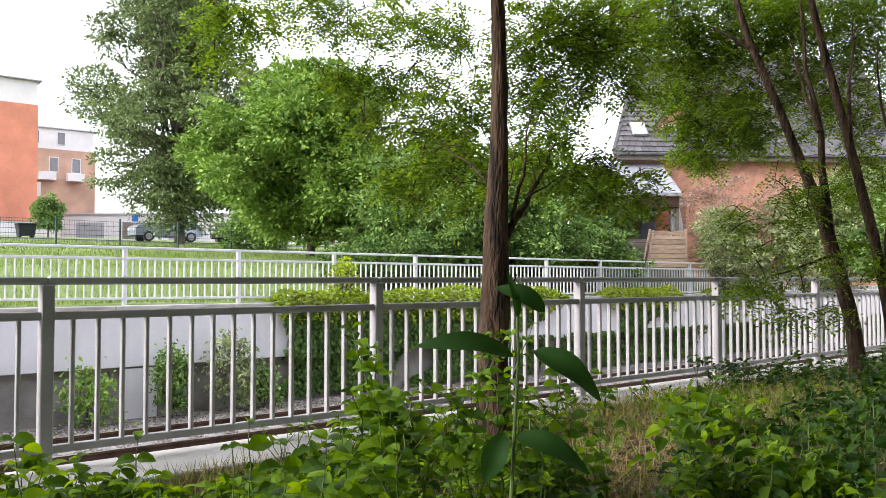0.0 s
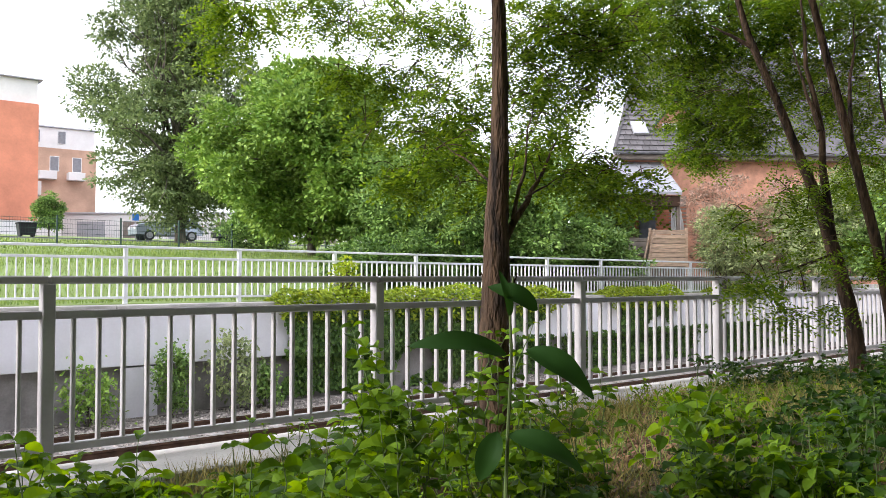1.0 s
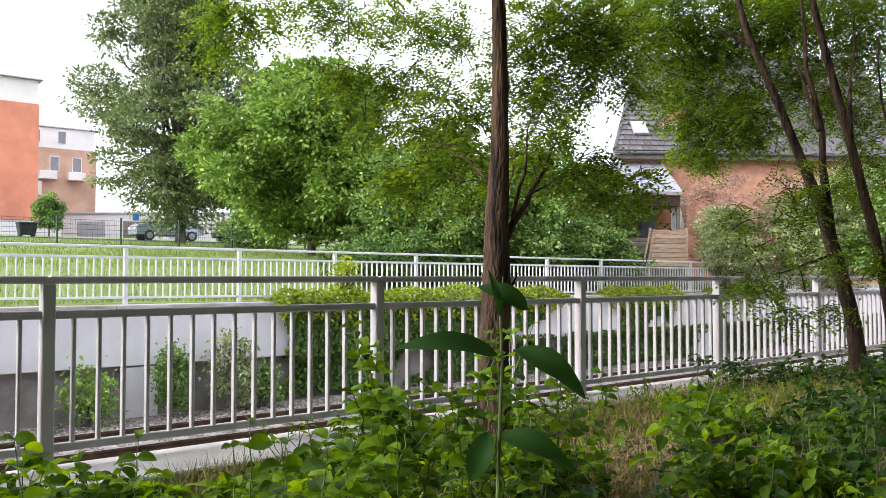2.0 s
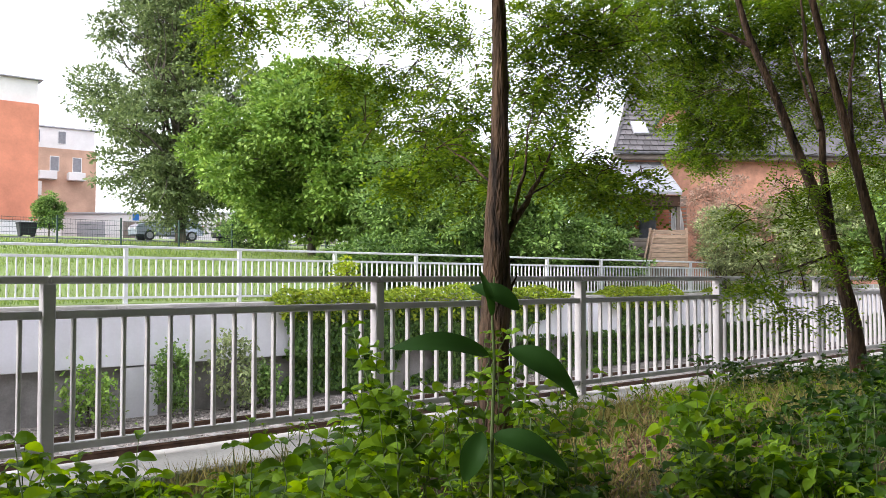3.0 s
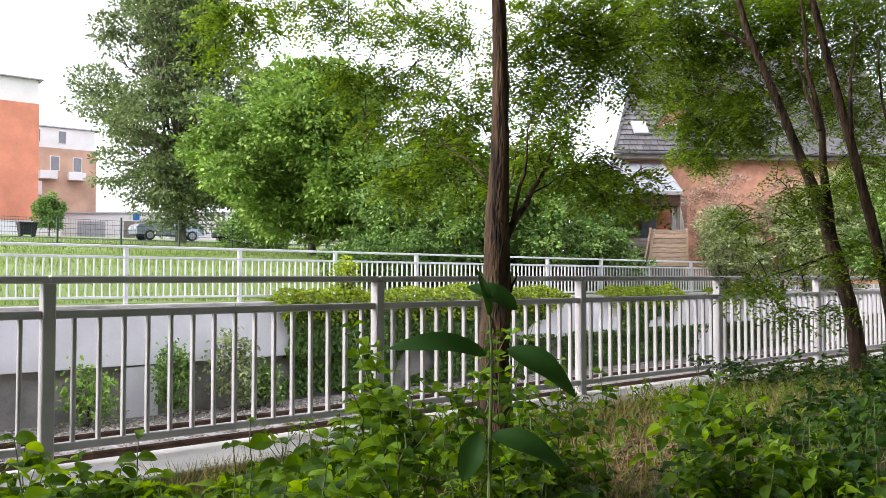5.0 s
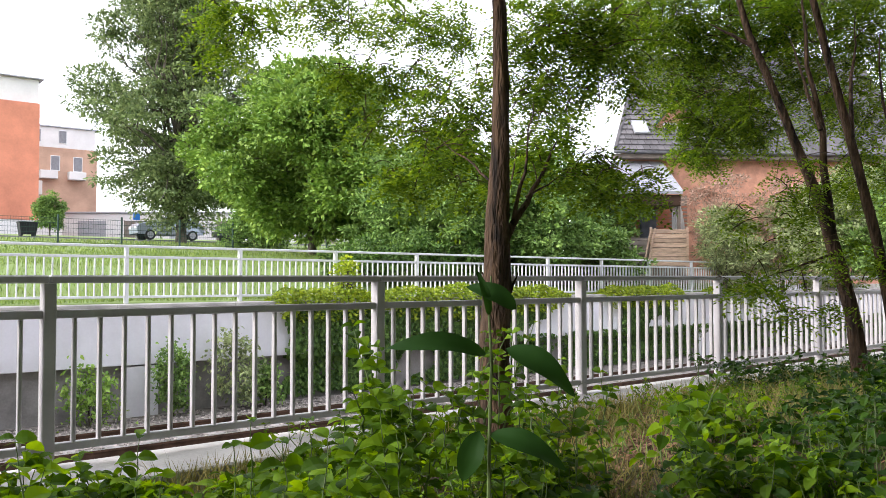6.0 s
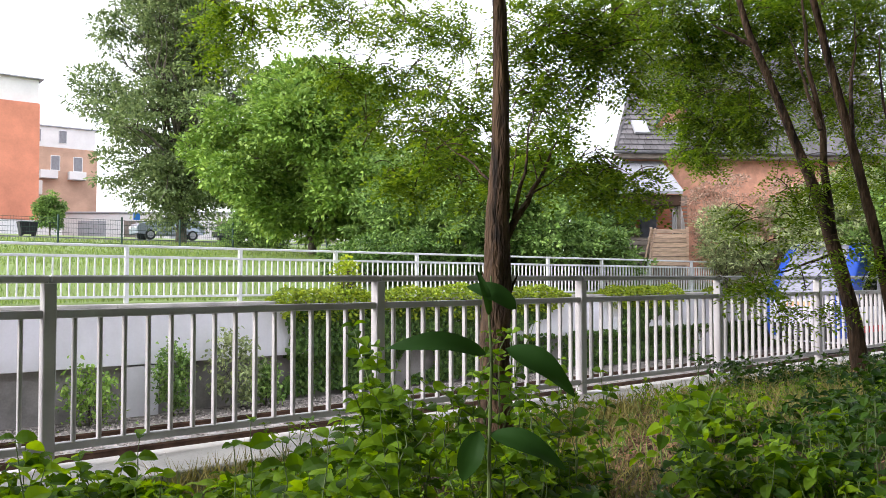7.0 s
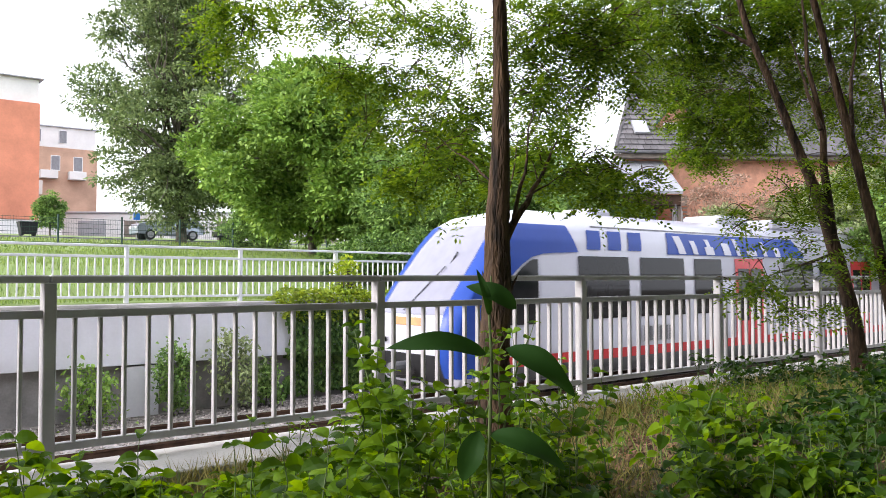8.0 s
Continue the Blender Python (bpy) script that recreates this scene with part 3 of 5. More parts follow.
def robinia(name, label, base, trunk, radii, branches, sprays, seed, leaflets=13, leaf_len=0.26):
    """A locust tree: trunk along given points, branches, and hanging compound leaves in sprays (x, y, z, radius, height, count)."""
    t = thing(name, label, "tree", "locust trees on the bank", m=pose(*base))
    o = np.array(base)
    b = Bush(seed)
    b.tube([np.array(p) - o for p in trunk], radii, 30, 0.12, True)
    piece("trunk", b.mesh("trunk", BARK, True), t)
    rng = b.rng
    for a, e, r in branches:
        lb = Bush(int(rng.integers(1e6)))
        lp = bend(np.array(a) - o, np.array(e) - o, 8, 0.010, rng)
        lb.tube(lp, [r * (1 - 0.85 * i / 8) for i in range(9)], 7)
        piece("branch", lb.mesh("branch", BARK, True), t)
    lv = Bush(seed + 5)
    tw = Bush(seed + 6)
    for sx, sy, sz, rad, hh, count in sprays:
        c = np.array((sx, sy, sz)) - o
        ntwig = max(2, int(count * THICK) // 11)
        for _ in range(ntwig):
            p0 = c + unit(rng, 1)[0] * rng.uniform(0, 1) ** 0.5 * np.array([rad * 1.15, rad * 1.15, hh * 1.3])
            d = unit(rng, 1)[0] * np.array([1, 1, 0.7]) + np.array([0, 0, -0.15])
            d /= np.linalg.norm(d)
            ln = rng.uniform(0.35, 0.7) * min(1.0, rad * 1.6)
            q = [p0 - d * ln / 2 + np.array([0, 0, 0.05 * (1 - (2 * s / 5 - 1) ** 2)]) + d * ln * s / 5 for s in range(6)]
            tw.tube(q, [0.006, 0.005, 0.0045, 0.004, 0.003, 0.002], 4)
            for k in range(11):
                s = rng.uniform(0.1, 1)
                pb = p0 - d * ln / 2 + d * ln * s
                ld = unit(rng, 1)[0] * np.array([1, 1, 0.4]) + d * 0.4 + np.array([0, 0, -0.35])
                ld /= np.linalg.norm(ld)
                L = leaf_len * rng.uniform(0.75, 1.3)
                nn = unit(rng, 1)[0] * 0.6 + np.array([0, 0, 1.0])
                sd = np.cross(ld, nn)
                sd /= np.linalg.norm(sd)
                half = leaflets // 2
                tt = np.repeat((np.arange(half) + 1.2) / (half + 0.6), 2)
                sg = np.tile([1, -1], half)
                cc = pb + ld * (L * tt)[:, None] + np.array([0, 0, -1]) * (L * 0.18 * tt ** 2)[:, None]
                al = sd * sg[:, None] + ld * 0.35 + rng.normal(size=(len(tt), 3)) * 0.12
                cc = np.vstack([cc, pb + ld * L + np.array([0, 0, -0.18 * L])])
                al = np.vstack([al, ld])
                nr = np.broadcast_to(nn, al.shape) + rng.normal(size=al.shape) * 0.2
                sz_ = rng.uniform(0.042, 0.058)
                lv.quads(cc, al, nr, sz_, sz_ * 0.52)
    tagged(piece("twig_work", tw.mesh("twig_work", BARK), t), kind="stuff")
    piece("crown", lv.mesh("crown", LEAF_ROBINIA), t, label="dull green feathered leaves")
    return t


def at(x, y, d):
    """A survey point out from the bank: bearing x and level y in units of a sighting grid."""
    return (*spot(x - 784, d), 1.2 + (491 - y) / SIGHT * d * REACH)


def sprays(rows):
    return [(*at(x, y, d), r, h, n) for x, y, d, r, h, n in rows]


D1 = 5.3
robinia("robinia_tree", "slender locust tree with furrowed brown bark beside the railing", (*spot(92, D1), -0.12),
        [at(874, 800, D1), at(874, 690, D1), at(875, 600, D1), at(878, 500, D1), at(880, 400, D1), at(884, 270, D1), at(887, 150, D1), at(883, 20, D1), at(878, -160, D1 + 0.1), at(890, -420, D1 + 0.2)],
        [0.15, 0.118, 0.112, 0.105, 0.088, 0.068, 0.057, 0.05, 0.045, 0.03],
        [(at(894, 425, D1), at(985, 250, D1 + 0.3), 0.034), (at(908, 390, D1), at(945, 180, D1 + 0.4), 0.018), (at(880, 330, D1), at(770, 240, D1 + 0.4), 0.012),
         (at(893, 430, D1), at(915, 250, D1 + 0.5), 0.016),
         (at(880, -60, D1), at(420, -60, D1 + 0.3), 0.03), (at(885, -100, D1), at(1300, -40, D1 + 0.8), 0.03), (at(930, 350, D1), at(1010, 300, D1 + 0.2), 0.01),
         (at(862, 520, D1), at(852, 482, D1), 0.022), (at(900, 520, D1), at(916, 484, D1), 0.018)],
        sprays([(415, 25, 6.5, 0.4, 0.28, 90), (370, 50, 6.6, 0.25, 0.25, 50), (540, -15, 6.8, 0.5, 0.2, 80), (650, 40, 7, 0.55, 0.35, 120), (640, 130, 7, 0.4, 0.25, 90), (720, 150, 7, 0.4, 0.3, 60),
                 (790, 50, 7, 0.4, 0.45, 110), (790, 190, 6.5, 0.35, 0.3, 60), (690, 215, 6.6, 0.42, 0.22, 90), (840, 190, 6.4, 0.3, 0.4, 80), (905, 250, 6.2, 0.25, 0.3, 50), (810, 290, 6, 0.35, 0.22, 110), (730, 310, 6.3, 0.3, 0.12, 60),
                 (960, 60, 6.5, 0.5, 0.5, 290), (1040, 80, 6.6, 0.5, 0.4, 260), (950, 210, 6, 0.3, 0.3, 70), (1050, 310, 6, 0.4, 0.16, 100), (1100, 100, 7.2, 0.3, 0.35, 65), (1125, 40, 7.6, 0.4, 0.35, 100), (1150, 330, 6.4, 0.2, 0.1, 26), (1010, 180, 6.4, 0.4, 0.2, 40),
                 (950, 290, 5.8, 0.3, 0.2, 55), (1070, 290, 6.4, 0.25, 0.1, 40)]), 51)
robinia("robinia_tree", "leaning forked locust tree at the bank's edge", (*spot(738, 8.0), 0.02),
        [at(1520, 665, 8), at(1508, 570, 8), at(1478, 450, 8), at(1455, 370, 8), at(1420, 280, 8), at(1380, 180, 8), at(1330, 60, 8), at(1290, -80, 8)],
        [0.105, 0.082, 0.074, 0.068, 0.05, 0.044, 0.038, 0.025],
        [(at(1472, 420, 8), at(1425, -60, 8.3), 0.055), (at(1455, 230, 8), at(1400, 60, 8.4), 0.03), (at(1335, 80, 8), at(1260, 40, 8), 0.03),
         (at(1478, 450, 8), at(1330, 500, 7.4), 0.02)],
        sprays([(1220, -10, 9.2, 0.9, 0.35, 230), (1110, 10, 9, 0.7, 0.4, 187), (1330, 0, 9.2, 0.9, 0.4, 230), (1270, 110, 9.6, 0.8, 0.5, 187), (1215, 110, 9.1, 0.45, 0.6, 200), (1250, 60, 9.1, 0.7, 0.6, 230), (1270, 190, 9.1, 0.55, 0.4, 234), (1340, 110, 9.4, 0.7, 0.6, 220), (1160, 30, 9.1, 0.6, 0.4, 198),
                 (1300, 215, 9.1, 0.45, 0.3, 130), (1390, 210, 9.7, 0.5, 0.3, 80), (1240, 265, 9.3, 0.4, 0.22, 110), (1205, 150, 9.2, 0.28, 0.3, 60), (1225, 230, 9.2, 0.28, 0.25, 60), (1335, 225, 9.2, 0.4, 0.25, 80), (1390, 40, 9.4, 0.6, 0.5, 234), (1400, 330, 7.4, 0.45, 0.3, 54), (1340, 380, 7.2, 0.35, 0.25, 30),
                 (1370, 490, 6.8, 0.4, 0.1, 36), (1310, 500, 6.6, 0.3, 0.06, 18), (1440, 540, 7.0, 0.3, 0.25, 30), (1420, 440, 7.2, 0.35, 0.2, 30)]), 52)
D3 = 7.2
robinia("robinia_tree", "slim leaning locust tree at the bank's edge", (*spot(800, D3), 0.08),
        [at(1590, 680, D3), at(1575, 560, D3), at(1550, 420, D3), at(1510, 260, D3), at(1475, 120, D3), at(1440, -20, D3), at(1410, -160, D3)],
        [0.08, 0.058, 0.05, 0.044, 0.038, 0.033, 0.025],
        [(at(1510, 260, D3), at(1520, 20, D3 + 0.4), 0.03), (at(1575, 560, D3), at(1562, 60, D3 + 0.2), 0.04)],
        sprays([(1520, -20, 8.8, 0.9, 0.35, 216), (1420, 0, 9.2, 0.8, 0.4, 201), (1440, 100, 9.4, 0.7, 0.5, 110), (1490, 50, 8.7, 0.6, 0.5, 200), (1545, 150, 8.7, 0.5, 0.6, 220), (1470, 160, 9.1, 0.5, 0.4, 140), (1560, 290, 8.7, 0.4, 0.5, 70), (1490, 290, 8.9, 0.35, 0.3, 80), (1550, 30, 8.7, 0.5, 0.4, 162), (1550, 460, 7.0, 0.25, 0.35, 30)]), 53)
# the same trees' higher crowns, unseen, added over the bank to shade it
for i, (x, y, d, r) in enumerate(((900, -600, 4.4, 2.2), (1300, -560, 5.4, 2.2), (1560, -520, 6.0, 2.2))):
    host = [o for o in scene.objects if o.name.startswith("robinia_tree")][i]
    p = Vector(at(x, y, d)) - host.matrix_basis.translation
    crown("high_crown", host, LEAF_ROBINIA, [(p.x, p.y, p.z, r, r * 0.6), (p.x - 1.4, p.y - 1.6, p.z + 0.2, r, r * 0.5), (p.x + 1.3, p.y - 1.8, p.z, r, r * 0.5)], 20000, 0.13, 0.065, 70 + i, 0.3)


def woodland():
    """Closes the place behind and over the bank: unseen foliage added to shade it."""
    b = Bush(77)
    rng = b.rng
    k = 120000
    back = np.stack([rng.uniform(-30, 30, 620), rng.uniform(-9, -2.2, 620), rng.uniform(0.2, 14, 620)], 1)
    roof = np.stack([rng.uniform(-14, 11, 260), rng.uniform(-4, 3.0, 260), rng.uniform(7.0, 10, 260)], 1)
    clump = np.concatenate([back, roof])
    o = unit(rng, k)
    p = clump[rng.integers(0, len(clump), k)] + o * rng.uniform(0.3, 1.2, (k, 1))
    b.quads(p, unit(rng, k), unit(rng, k) + [0, 0, 0.7], rng.uniform(0.3, 0.55, k), 0.36)
    ob = tagged(new("woodland", b.mesh("woodland", LEAF_DARK)), "unseen dense green woodland added behind and above the bank for shade", "woodland", kind="stuff")
    for i in range(14):
        t = Bush(500 + i)
        x, y = -15 + i * 2.8, -3.2 - 4 * rng.uniform()
        t.tube(bend((x, y, -0.3), (x + 0.3, y - 0.2, 8.5), 6, 0.01, rng), [0.16, 0.14, 0.13, 0.11, 0.09, 0.07, 0.04], 8)
        piece("trunk", t.mesh("trunk", BARK, True), ob)


woodland()
# ---- buildings ----


# distance haze is put into the panes' pale base colour
GLASS_FAR = material("hazed_pale_glass", (0.22, 0.22, 0.24), rough=0.1, vary=0.1)


def storey_windows(t, rows, mat=GLASS_FAR):
    """Windows in a facade's front: each (x, z, width, height)."""
    for x, z, w, h in rows:
        win = part("window", box((x, -0.03, z), (x + w, 0.06, z + h), 0.01), FRAME_WHITE, t)
        part("pane", box((x + 0.07, -0.036, z + 0.07), (x + w - 0.07, -0.031, z + h - 0.07)), mat, win)


def apartment_blocks():
    x, y, z = at(65, 425, 60)
    t = thing("apartment_building", "orange brick apartment block with a white top storey", "building", m=pose(x, y, far_level(y), 0, 0, -2))
    top = 1.2 + (491 - 183) / SIGHT * 60 * REACH - far_level(y)
    part("wall", box((-16, 0, 1.6), (0, 12, top), 0.03), ORANGE, t)
    part("plinth", box((-15.9, 0.1, -1.0), (-0.1, 11.9, 1.6)), PALE, t, "pale rendered ground floor")
    part("top_storey", box((-16, 0.5, top), (0.0, 12, top + 2.1), 0.02), PALE, t, "white set-back top storey")
    part("roof", box((-16.4, 0.1, top + 2.1), (0.35, 12.3, top + 2.2), 0.02), ZINC, t)
    part("balcony", box((0.0, 1.0, 3.9), (0.5, 4.0, 5.1), 0.02), PALE, t)
    part("balcony", box((0.0, 1.0, 1.3), (0.5, 4.0, 2.2), 0.02), PALE, t)
    x, y, z = at(168, 425, 82)
    t = thing("apartment_building", "tan brick apartment block with a pale top storey", "building", m=pose(x, y, far_level(y), 0, 0, -3))
    top = 1.2 + (491 - 268) / SIGHT * 82 * REACH - far_level(y)
    part("wall", box((-14, 0, -0.6), (0, 10, top), 0.03), TAN, t)
    part("top_storey", box((-14, 0.05, top), (-0.2, 10, top + 2.3), 0.02), PALE, t, "pale rendered top storey")
    part("roof", box((-14.3, -0.2, top + 2.3), (0.1, 10.2, top + 2.45), 0.02), ZINC, t)
    part("ground_floor", box((-14.02, -0.06, -0.6), (0.05, 5, 3.2), 0.02), PALE, t, "pale rendered ground floor")
    storey_windows(t, [(-7.2, top - 2.6, 1.0, 1.7), (-5.0, top - 2.6, 1.0, 1.7), (-2.6, top - 2.6, 1.0, 1.7), (-6.9, top + 0.5, 0.9, 1.5), (-4.2, top + 0.5, 0.9, 1.5)])
    for i in range(2):
        part("balcony", box((-6.2 + i * 3, -1.0, top - 3.6), (-4.4 + i * 3, 0.0, top - 2.7), 0.02), PALE, t)
    # a long pale building behind the parked cars
    x, y, z = at(640, 425, 66)
    t = thing("garage_row", "long low pale rendered building along the street", "building", m=pose(x, y, far_level(y), 0, 0, -40))
    part("wall", box((-28, 0, -0.6), (0, 6, 2.9), 0.02), PALE, t)
    part("roof", box((-28.2, -0.2, 2.9), (0.2, 6.2, 3.06), 0.02), ZINC, t)
    for i in range(6):
        part("garage_door", box((-26.5 + i * 4.3, -0.03, 0.0), (-23.9 + i * 4.3, 0.02, 2.2), 0.01), GREYWOOD if i % 2 else ZINC, t)


apartment_blocks()


def brick_house():
    x, y, z = at(1083, 465, 29.8)
    base = pose(x, y, 0, 0, 0, -35)
    h = thing("brick_house", "red brick house with a steep dark tiled roof and a dormer", "house", m=base)
    brick_wall = material("red_brick_wall", (0.66, 0.34, 0.23), rough=0.9, vary=0.14, scale=3, fine=14, bump=0.3)
    bm = bmesh.new()
    plan = [(0.5, 0), (13, 0), (13, 8), (5.0, 8)]
    lo, hi = ([bm.verts.new((px, py, pz)) for px, py in plan] for pz in (0.9, 6.4))
    bm.faces.new(lo), bm.faces.new(hi)
    for i in range(4):
        bm.faces.new((lo[i], lo[(i + 1) % 4], hi[(i + 1) % 4], hi[i]))
    bmesh.ops.recalc_face_normals(bm, faces=bm.faces)
    part("wall", bm, brick_wall, h)
    # steep roof over the house's slanting end, and the tiles on its front pitch
    bm = bmesh.new()
    e, r = 6.45, 11.8
    vs = [bm.verts.new(p) for p in [(0.0, -0.5, e), (13.5, -0.5, e), (13.5, 4, r), (2.6, 4, r), (5.4, 8.5, e), (13.5, 8.5, e)]]
    for f in ((0, 1, 2, 3), (3, 2, 5, 4), (0, 3, 4), (1, 5, 2), (0, 4, 5, 1)):
        bm.faces.new([vs[i] for i in f])
    roof = part("roof", bm, TILE, h, "dark grey tiled roof")
    dz, dy = (r - e), 4.5
    ln = math.hypot(dz, dy)
    tilt = math.degrees(math.atan2(dz, dy))
    slope = pose(0, -0.5, e, tilt, 0, 0)
    tm = None
    for row in range(20):
        v = row * 0.33
        x0 = 2.6 * (v / ln)
        for k in range(14):
            m = slope @ pose(x0 + 0.02 + k * 0.30, v - 0.02, 0.06, -8, 0, 0)
            if tm is None:
                tm = part("tile", box((0, 0, 0), (0.285, 0.36, 0.045), 0.012), TILE, roof, m=m).data
            else:
                piece("tile", tm, roof, m)
    part("verge", rod((0.0, -0.5, e + 0.06), (2.6, 4, r + 0.08), 0.09, sides=8), TILE, roof)
    sky_light = part("skylight", box((1.0, 0.95, 0.0), (1.65, 1.75, 0.11), 0.01), ZINC, roof, "skylight window", slope @ pose(0, 0, 0.09))
    # the pane's near-white base stands for the sky reflected in it
    part("pane", box((1.07, 1.02, 0.105), (1.58, 1.68, 0.118)), material("sky_pale_skylight_glass", (0.75, 0.78, 0.8), rough=0.05, vary=0.02, spec=0.9), sky_light, m=Matrix.Identity(4))
    part("gutter", box((-0.08, -0.66, e - 0.12), (13.4, -0.5, e), 0.03), T_GREY, h, "dark grey gutter")
    part("fascia", box((0.0, -0.5, e - 0.3), (13.4, -0.02, e - 0.12), 0.01), GREYWOOD, h, "dark timber eaves board")
    # dormer with a white window and green verges
    bm = bmesh.new()
    cx, gy, low, foot_z, top = 2.95, 0.35, 7.75, 7.0, 8.85
    front = [(cx - 0.9, foot_z), (cx + 0.9, foot_z), (cx + 0.9, low), (cx, top), (cx - 0.9, low)]
    f0 = [bm.verts.new((px, gy, pz)) for px, pz in front]
    f1 = [bm.verts.new((px, 3.2, pz)) for px, pz in front]
    bm.faces.new(f0)
    for i in range(5):
        bm.faces.new((f0[i], f0[(i + 1) % 5], f1[(i + 1) % 5], f1[i]))
    bmesh.ops.recalc_face_normals(bm, faces=bm.faces)
    dormer = part("dormer", bm, brick_wall, h)
    for s in (-1, 1):
        bm = bmesh.new()
        q = [(cx, top + 0.14), (cx + s * 1.05, low - 0.04), (cx + s * 1.05, low - 0.16), (cx, top + 0.02)]
        a = [bm.verts.new((px, gy - 0.28, pz)) for px, pz in q]
        b = [bm.verts.new((px, 3.4, pz)) for px, pz in q]
        bm.faces.new(a), bm.faces.new(b)
        for i in range(4):
            bm.faces.new((a[i], a[(i + 1) % 4], b[(i + 1) % 4], b[i]))
        bmesh.ops.recalc_face_normals(bm, faces=bm.faces)
        part("dormer_roof", bm, TILE, dormer)
        part("verge", rod((cx, gy - 0.3, top + 0.04), (cx + s * 1.06, gy - 0.3, low - 0.12), 0.06, sides=6), FENCE_GREEN, dormer, "dark green verge board")
    win = part("window", box((cx - 0.6, gy - 0.05, 7.1), (cx + 0.6, gy - 0.003, 7.8), 0.01), FRAME_WHITE, dormer, "white dormer window")
    for s in (0, 1):
        part("pane", box((cx - 0.53 + s * 0.57, gy - 0.056, 7.17), (cx - 0.04 + s * 0.57, gy - 0.051, 7.73)), GLASS_DARK, win)
    # pent roof over the porch
    bm = bmesh.new()
    sec = [(0.0, 6.08), (-2.4, 4.58), (-2.4, 4.46), (0.0, 5.96)]
    a = [bm.verts.new((-0.7, py, pz)) for py, pz in sec]
    b = [bm.verts.new((2.15, py, pz)) for py, pz in sec]
    bm.faces.new(a), bm.faces.new(b)
    for i in range(4):
        bm.faces.new((a[i], a[(i + 1) % 4], b[(i + 1) % 4], b[i]))
    bmesh.ops.recalc_face_normals(bm, faces=bm.faces)
    canopy = part("canopy", bm, ZINC, h, "grey metal pent roof")
    run = math.hypot(2.4, 1.5)
    for k in range(6):
        part("seam", box((-0.7 + k * 0.565, -run, 0.0), (-0.675 + k * 0.565, 0, 0.03)), ZINC, canopy, m=pose(0, 0, 6.082, 32, 0, 0))
    part("soffit", box((-0.6, -2.3, 4.0), (2.1, -0.42, 4.44), 0.02), DARKWOOD, h, "dark brown timber soffit")
    for xx in (-0.5, 2.0):
        part("porch_post", box((xx, -2.2, 1.0), (xx + 0.12, -2.08, 4.02), 0.012), GREYWOOD, h)
    porch = part("porch_wall", box((0.2, -0.4, 0.9), (3.1, -0.012, 4.6)), MORTAR, h)
    mesh = None
    for k in range(16):
        zz = 2.95 + k * 0.0765
        for c in range(12):
            xx = 0.22 + c * 0.25 + (0.12 if k % 2 else 0)
            if xx + 0.24 > 3.1 or 1.0 < xx + 0.12 < 1.8 or 2.4 < xx + 0.12 < 2.9:
                continue
            if mesh is None:
                mesh = part("brick", box((0, -0.012, 0), (0.24, 0.004, 0.067)), BRICK, porch, m=pose(xx, -0.4, zz)).data
            else:
                piece("brick", mesh, porch, pose(xx, -0.4, zz))
    part("door", box((1.05, -0.45, 2.6), (1.75, -0.405, 4.0), 0.01), material("grey_blue_door", (0.17, 0.19, 0.23), rough=0.4), h, "grey-blue glazed door")
    pw = part("porch_window", box((2.42, -0.45, 2.9), (2.88, -0.405, 3.95), 0.01), FRAME_WHITE, h)
    part("pane", box((2.47, -0.456, 2.95), (2.83, -0.451, 3.9)), GLASS_DARK, pw)
    # wooden deck front of boards, and the stair beside it
    d = thing("wooden_deck", "slatted timber deck front with a stair and handrail", "deck", m=base)
    for i in range(8):
        part("board", box((0.64, -3.05 + 0.004 * (i % 2), 1.62 + i * 0.178), (2.02, -3.01, 1.78 + i * 0.178), 0.008), WOOD, d)
    for xx in (0.58, 2.02):
        part("post", box((xx, -3.04, 1.2), (xx + 0.09, -2.94, 3.10), 0.008), WOOD, d)
    part("floor", box((-0.6, -2.95, 2.62), (2.05, -0.42, 2.70), 0.01), GREYWOOD, d)
    for i in range(7):
        part("step", box((-0.75, -3.3 + 0.06 * i, 1.50 + i * 0.18), (0.55, -2.96, 1.55 + i * 0.18), 0.006), GREYWOOD, d)
        part("riser", box((-0.75, -3.0, 1.36 + i * 0.18), (0.55, -2.97, 1.49 + i * 0.18)), GREYWOOD, d)
    for s in (0.0, 0.16):
        part("handrail", rod((0.24 + s, -3.35, 1.75), (0.58 + s, -3.12, 3.05), 0.035, sides=6), WOOD, d)
    p = thing("parasol", "closed white garden parasol on the wooden deck", "parasol", m=base @ pose(2.25, -1.6, 2.7))
    part("pole", rod((0, 0, -1.2), (0, 0, 1.75), 0.025), ZINC, p)
    bm = bmesh.new()
    rows = [[bm.verts.new((rr * (1 + 0.18 * math.cos(k * math.pi)) * math.cos(k * math.pi / 8), rr * (1 + 0.18 * math.cos(k * math.pi)) * math.sin(k * math.pi / 8), zz)) for k in range(16)]
            for zz, rr in ((0.25, 0.24), (0.7, 0.21), (1.2, 0.12), (1.7, 0.03))]
    for a, b in zip(rows, rows[1:]):
        for k in range(16):
            bm.faces.new((a[k], a[(k + 1) % 16], b[(k + 1) % 16], b[k]))
    part("cover", bm, FRAME_WHITE, p, "folded white fabric")


brick_house()

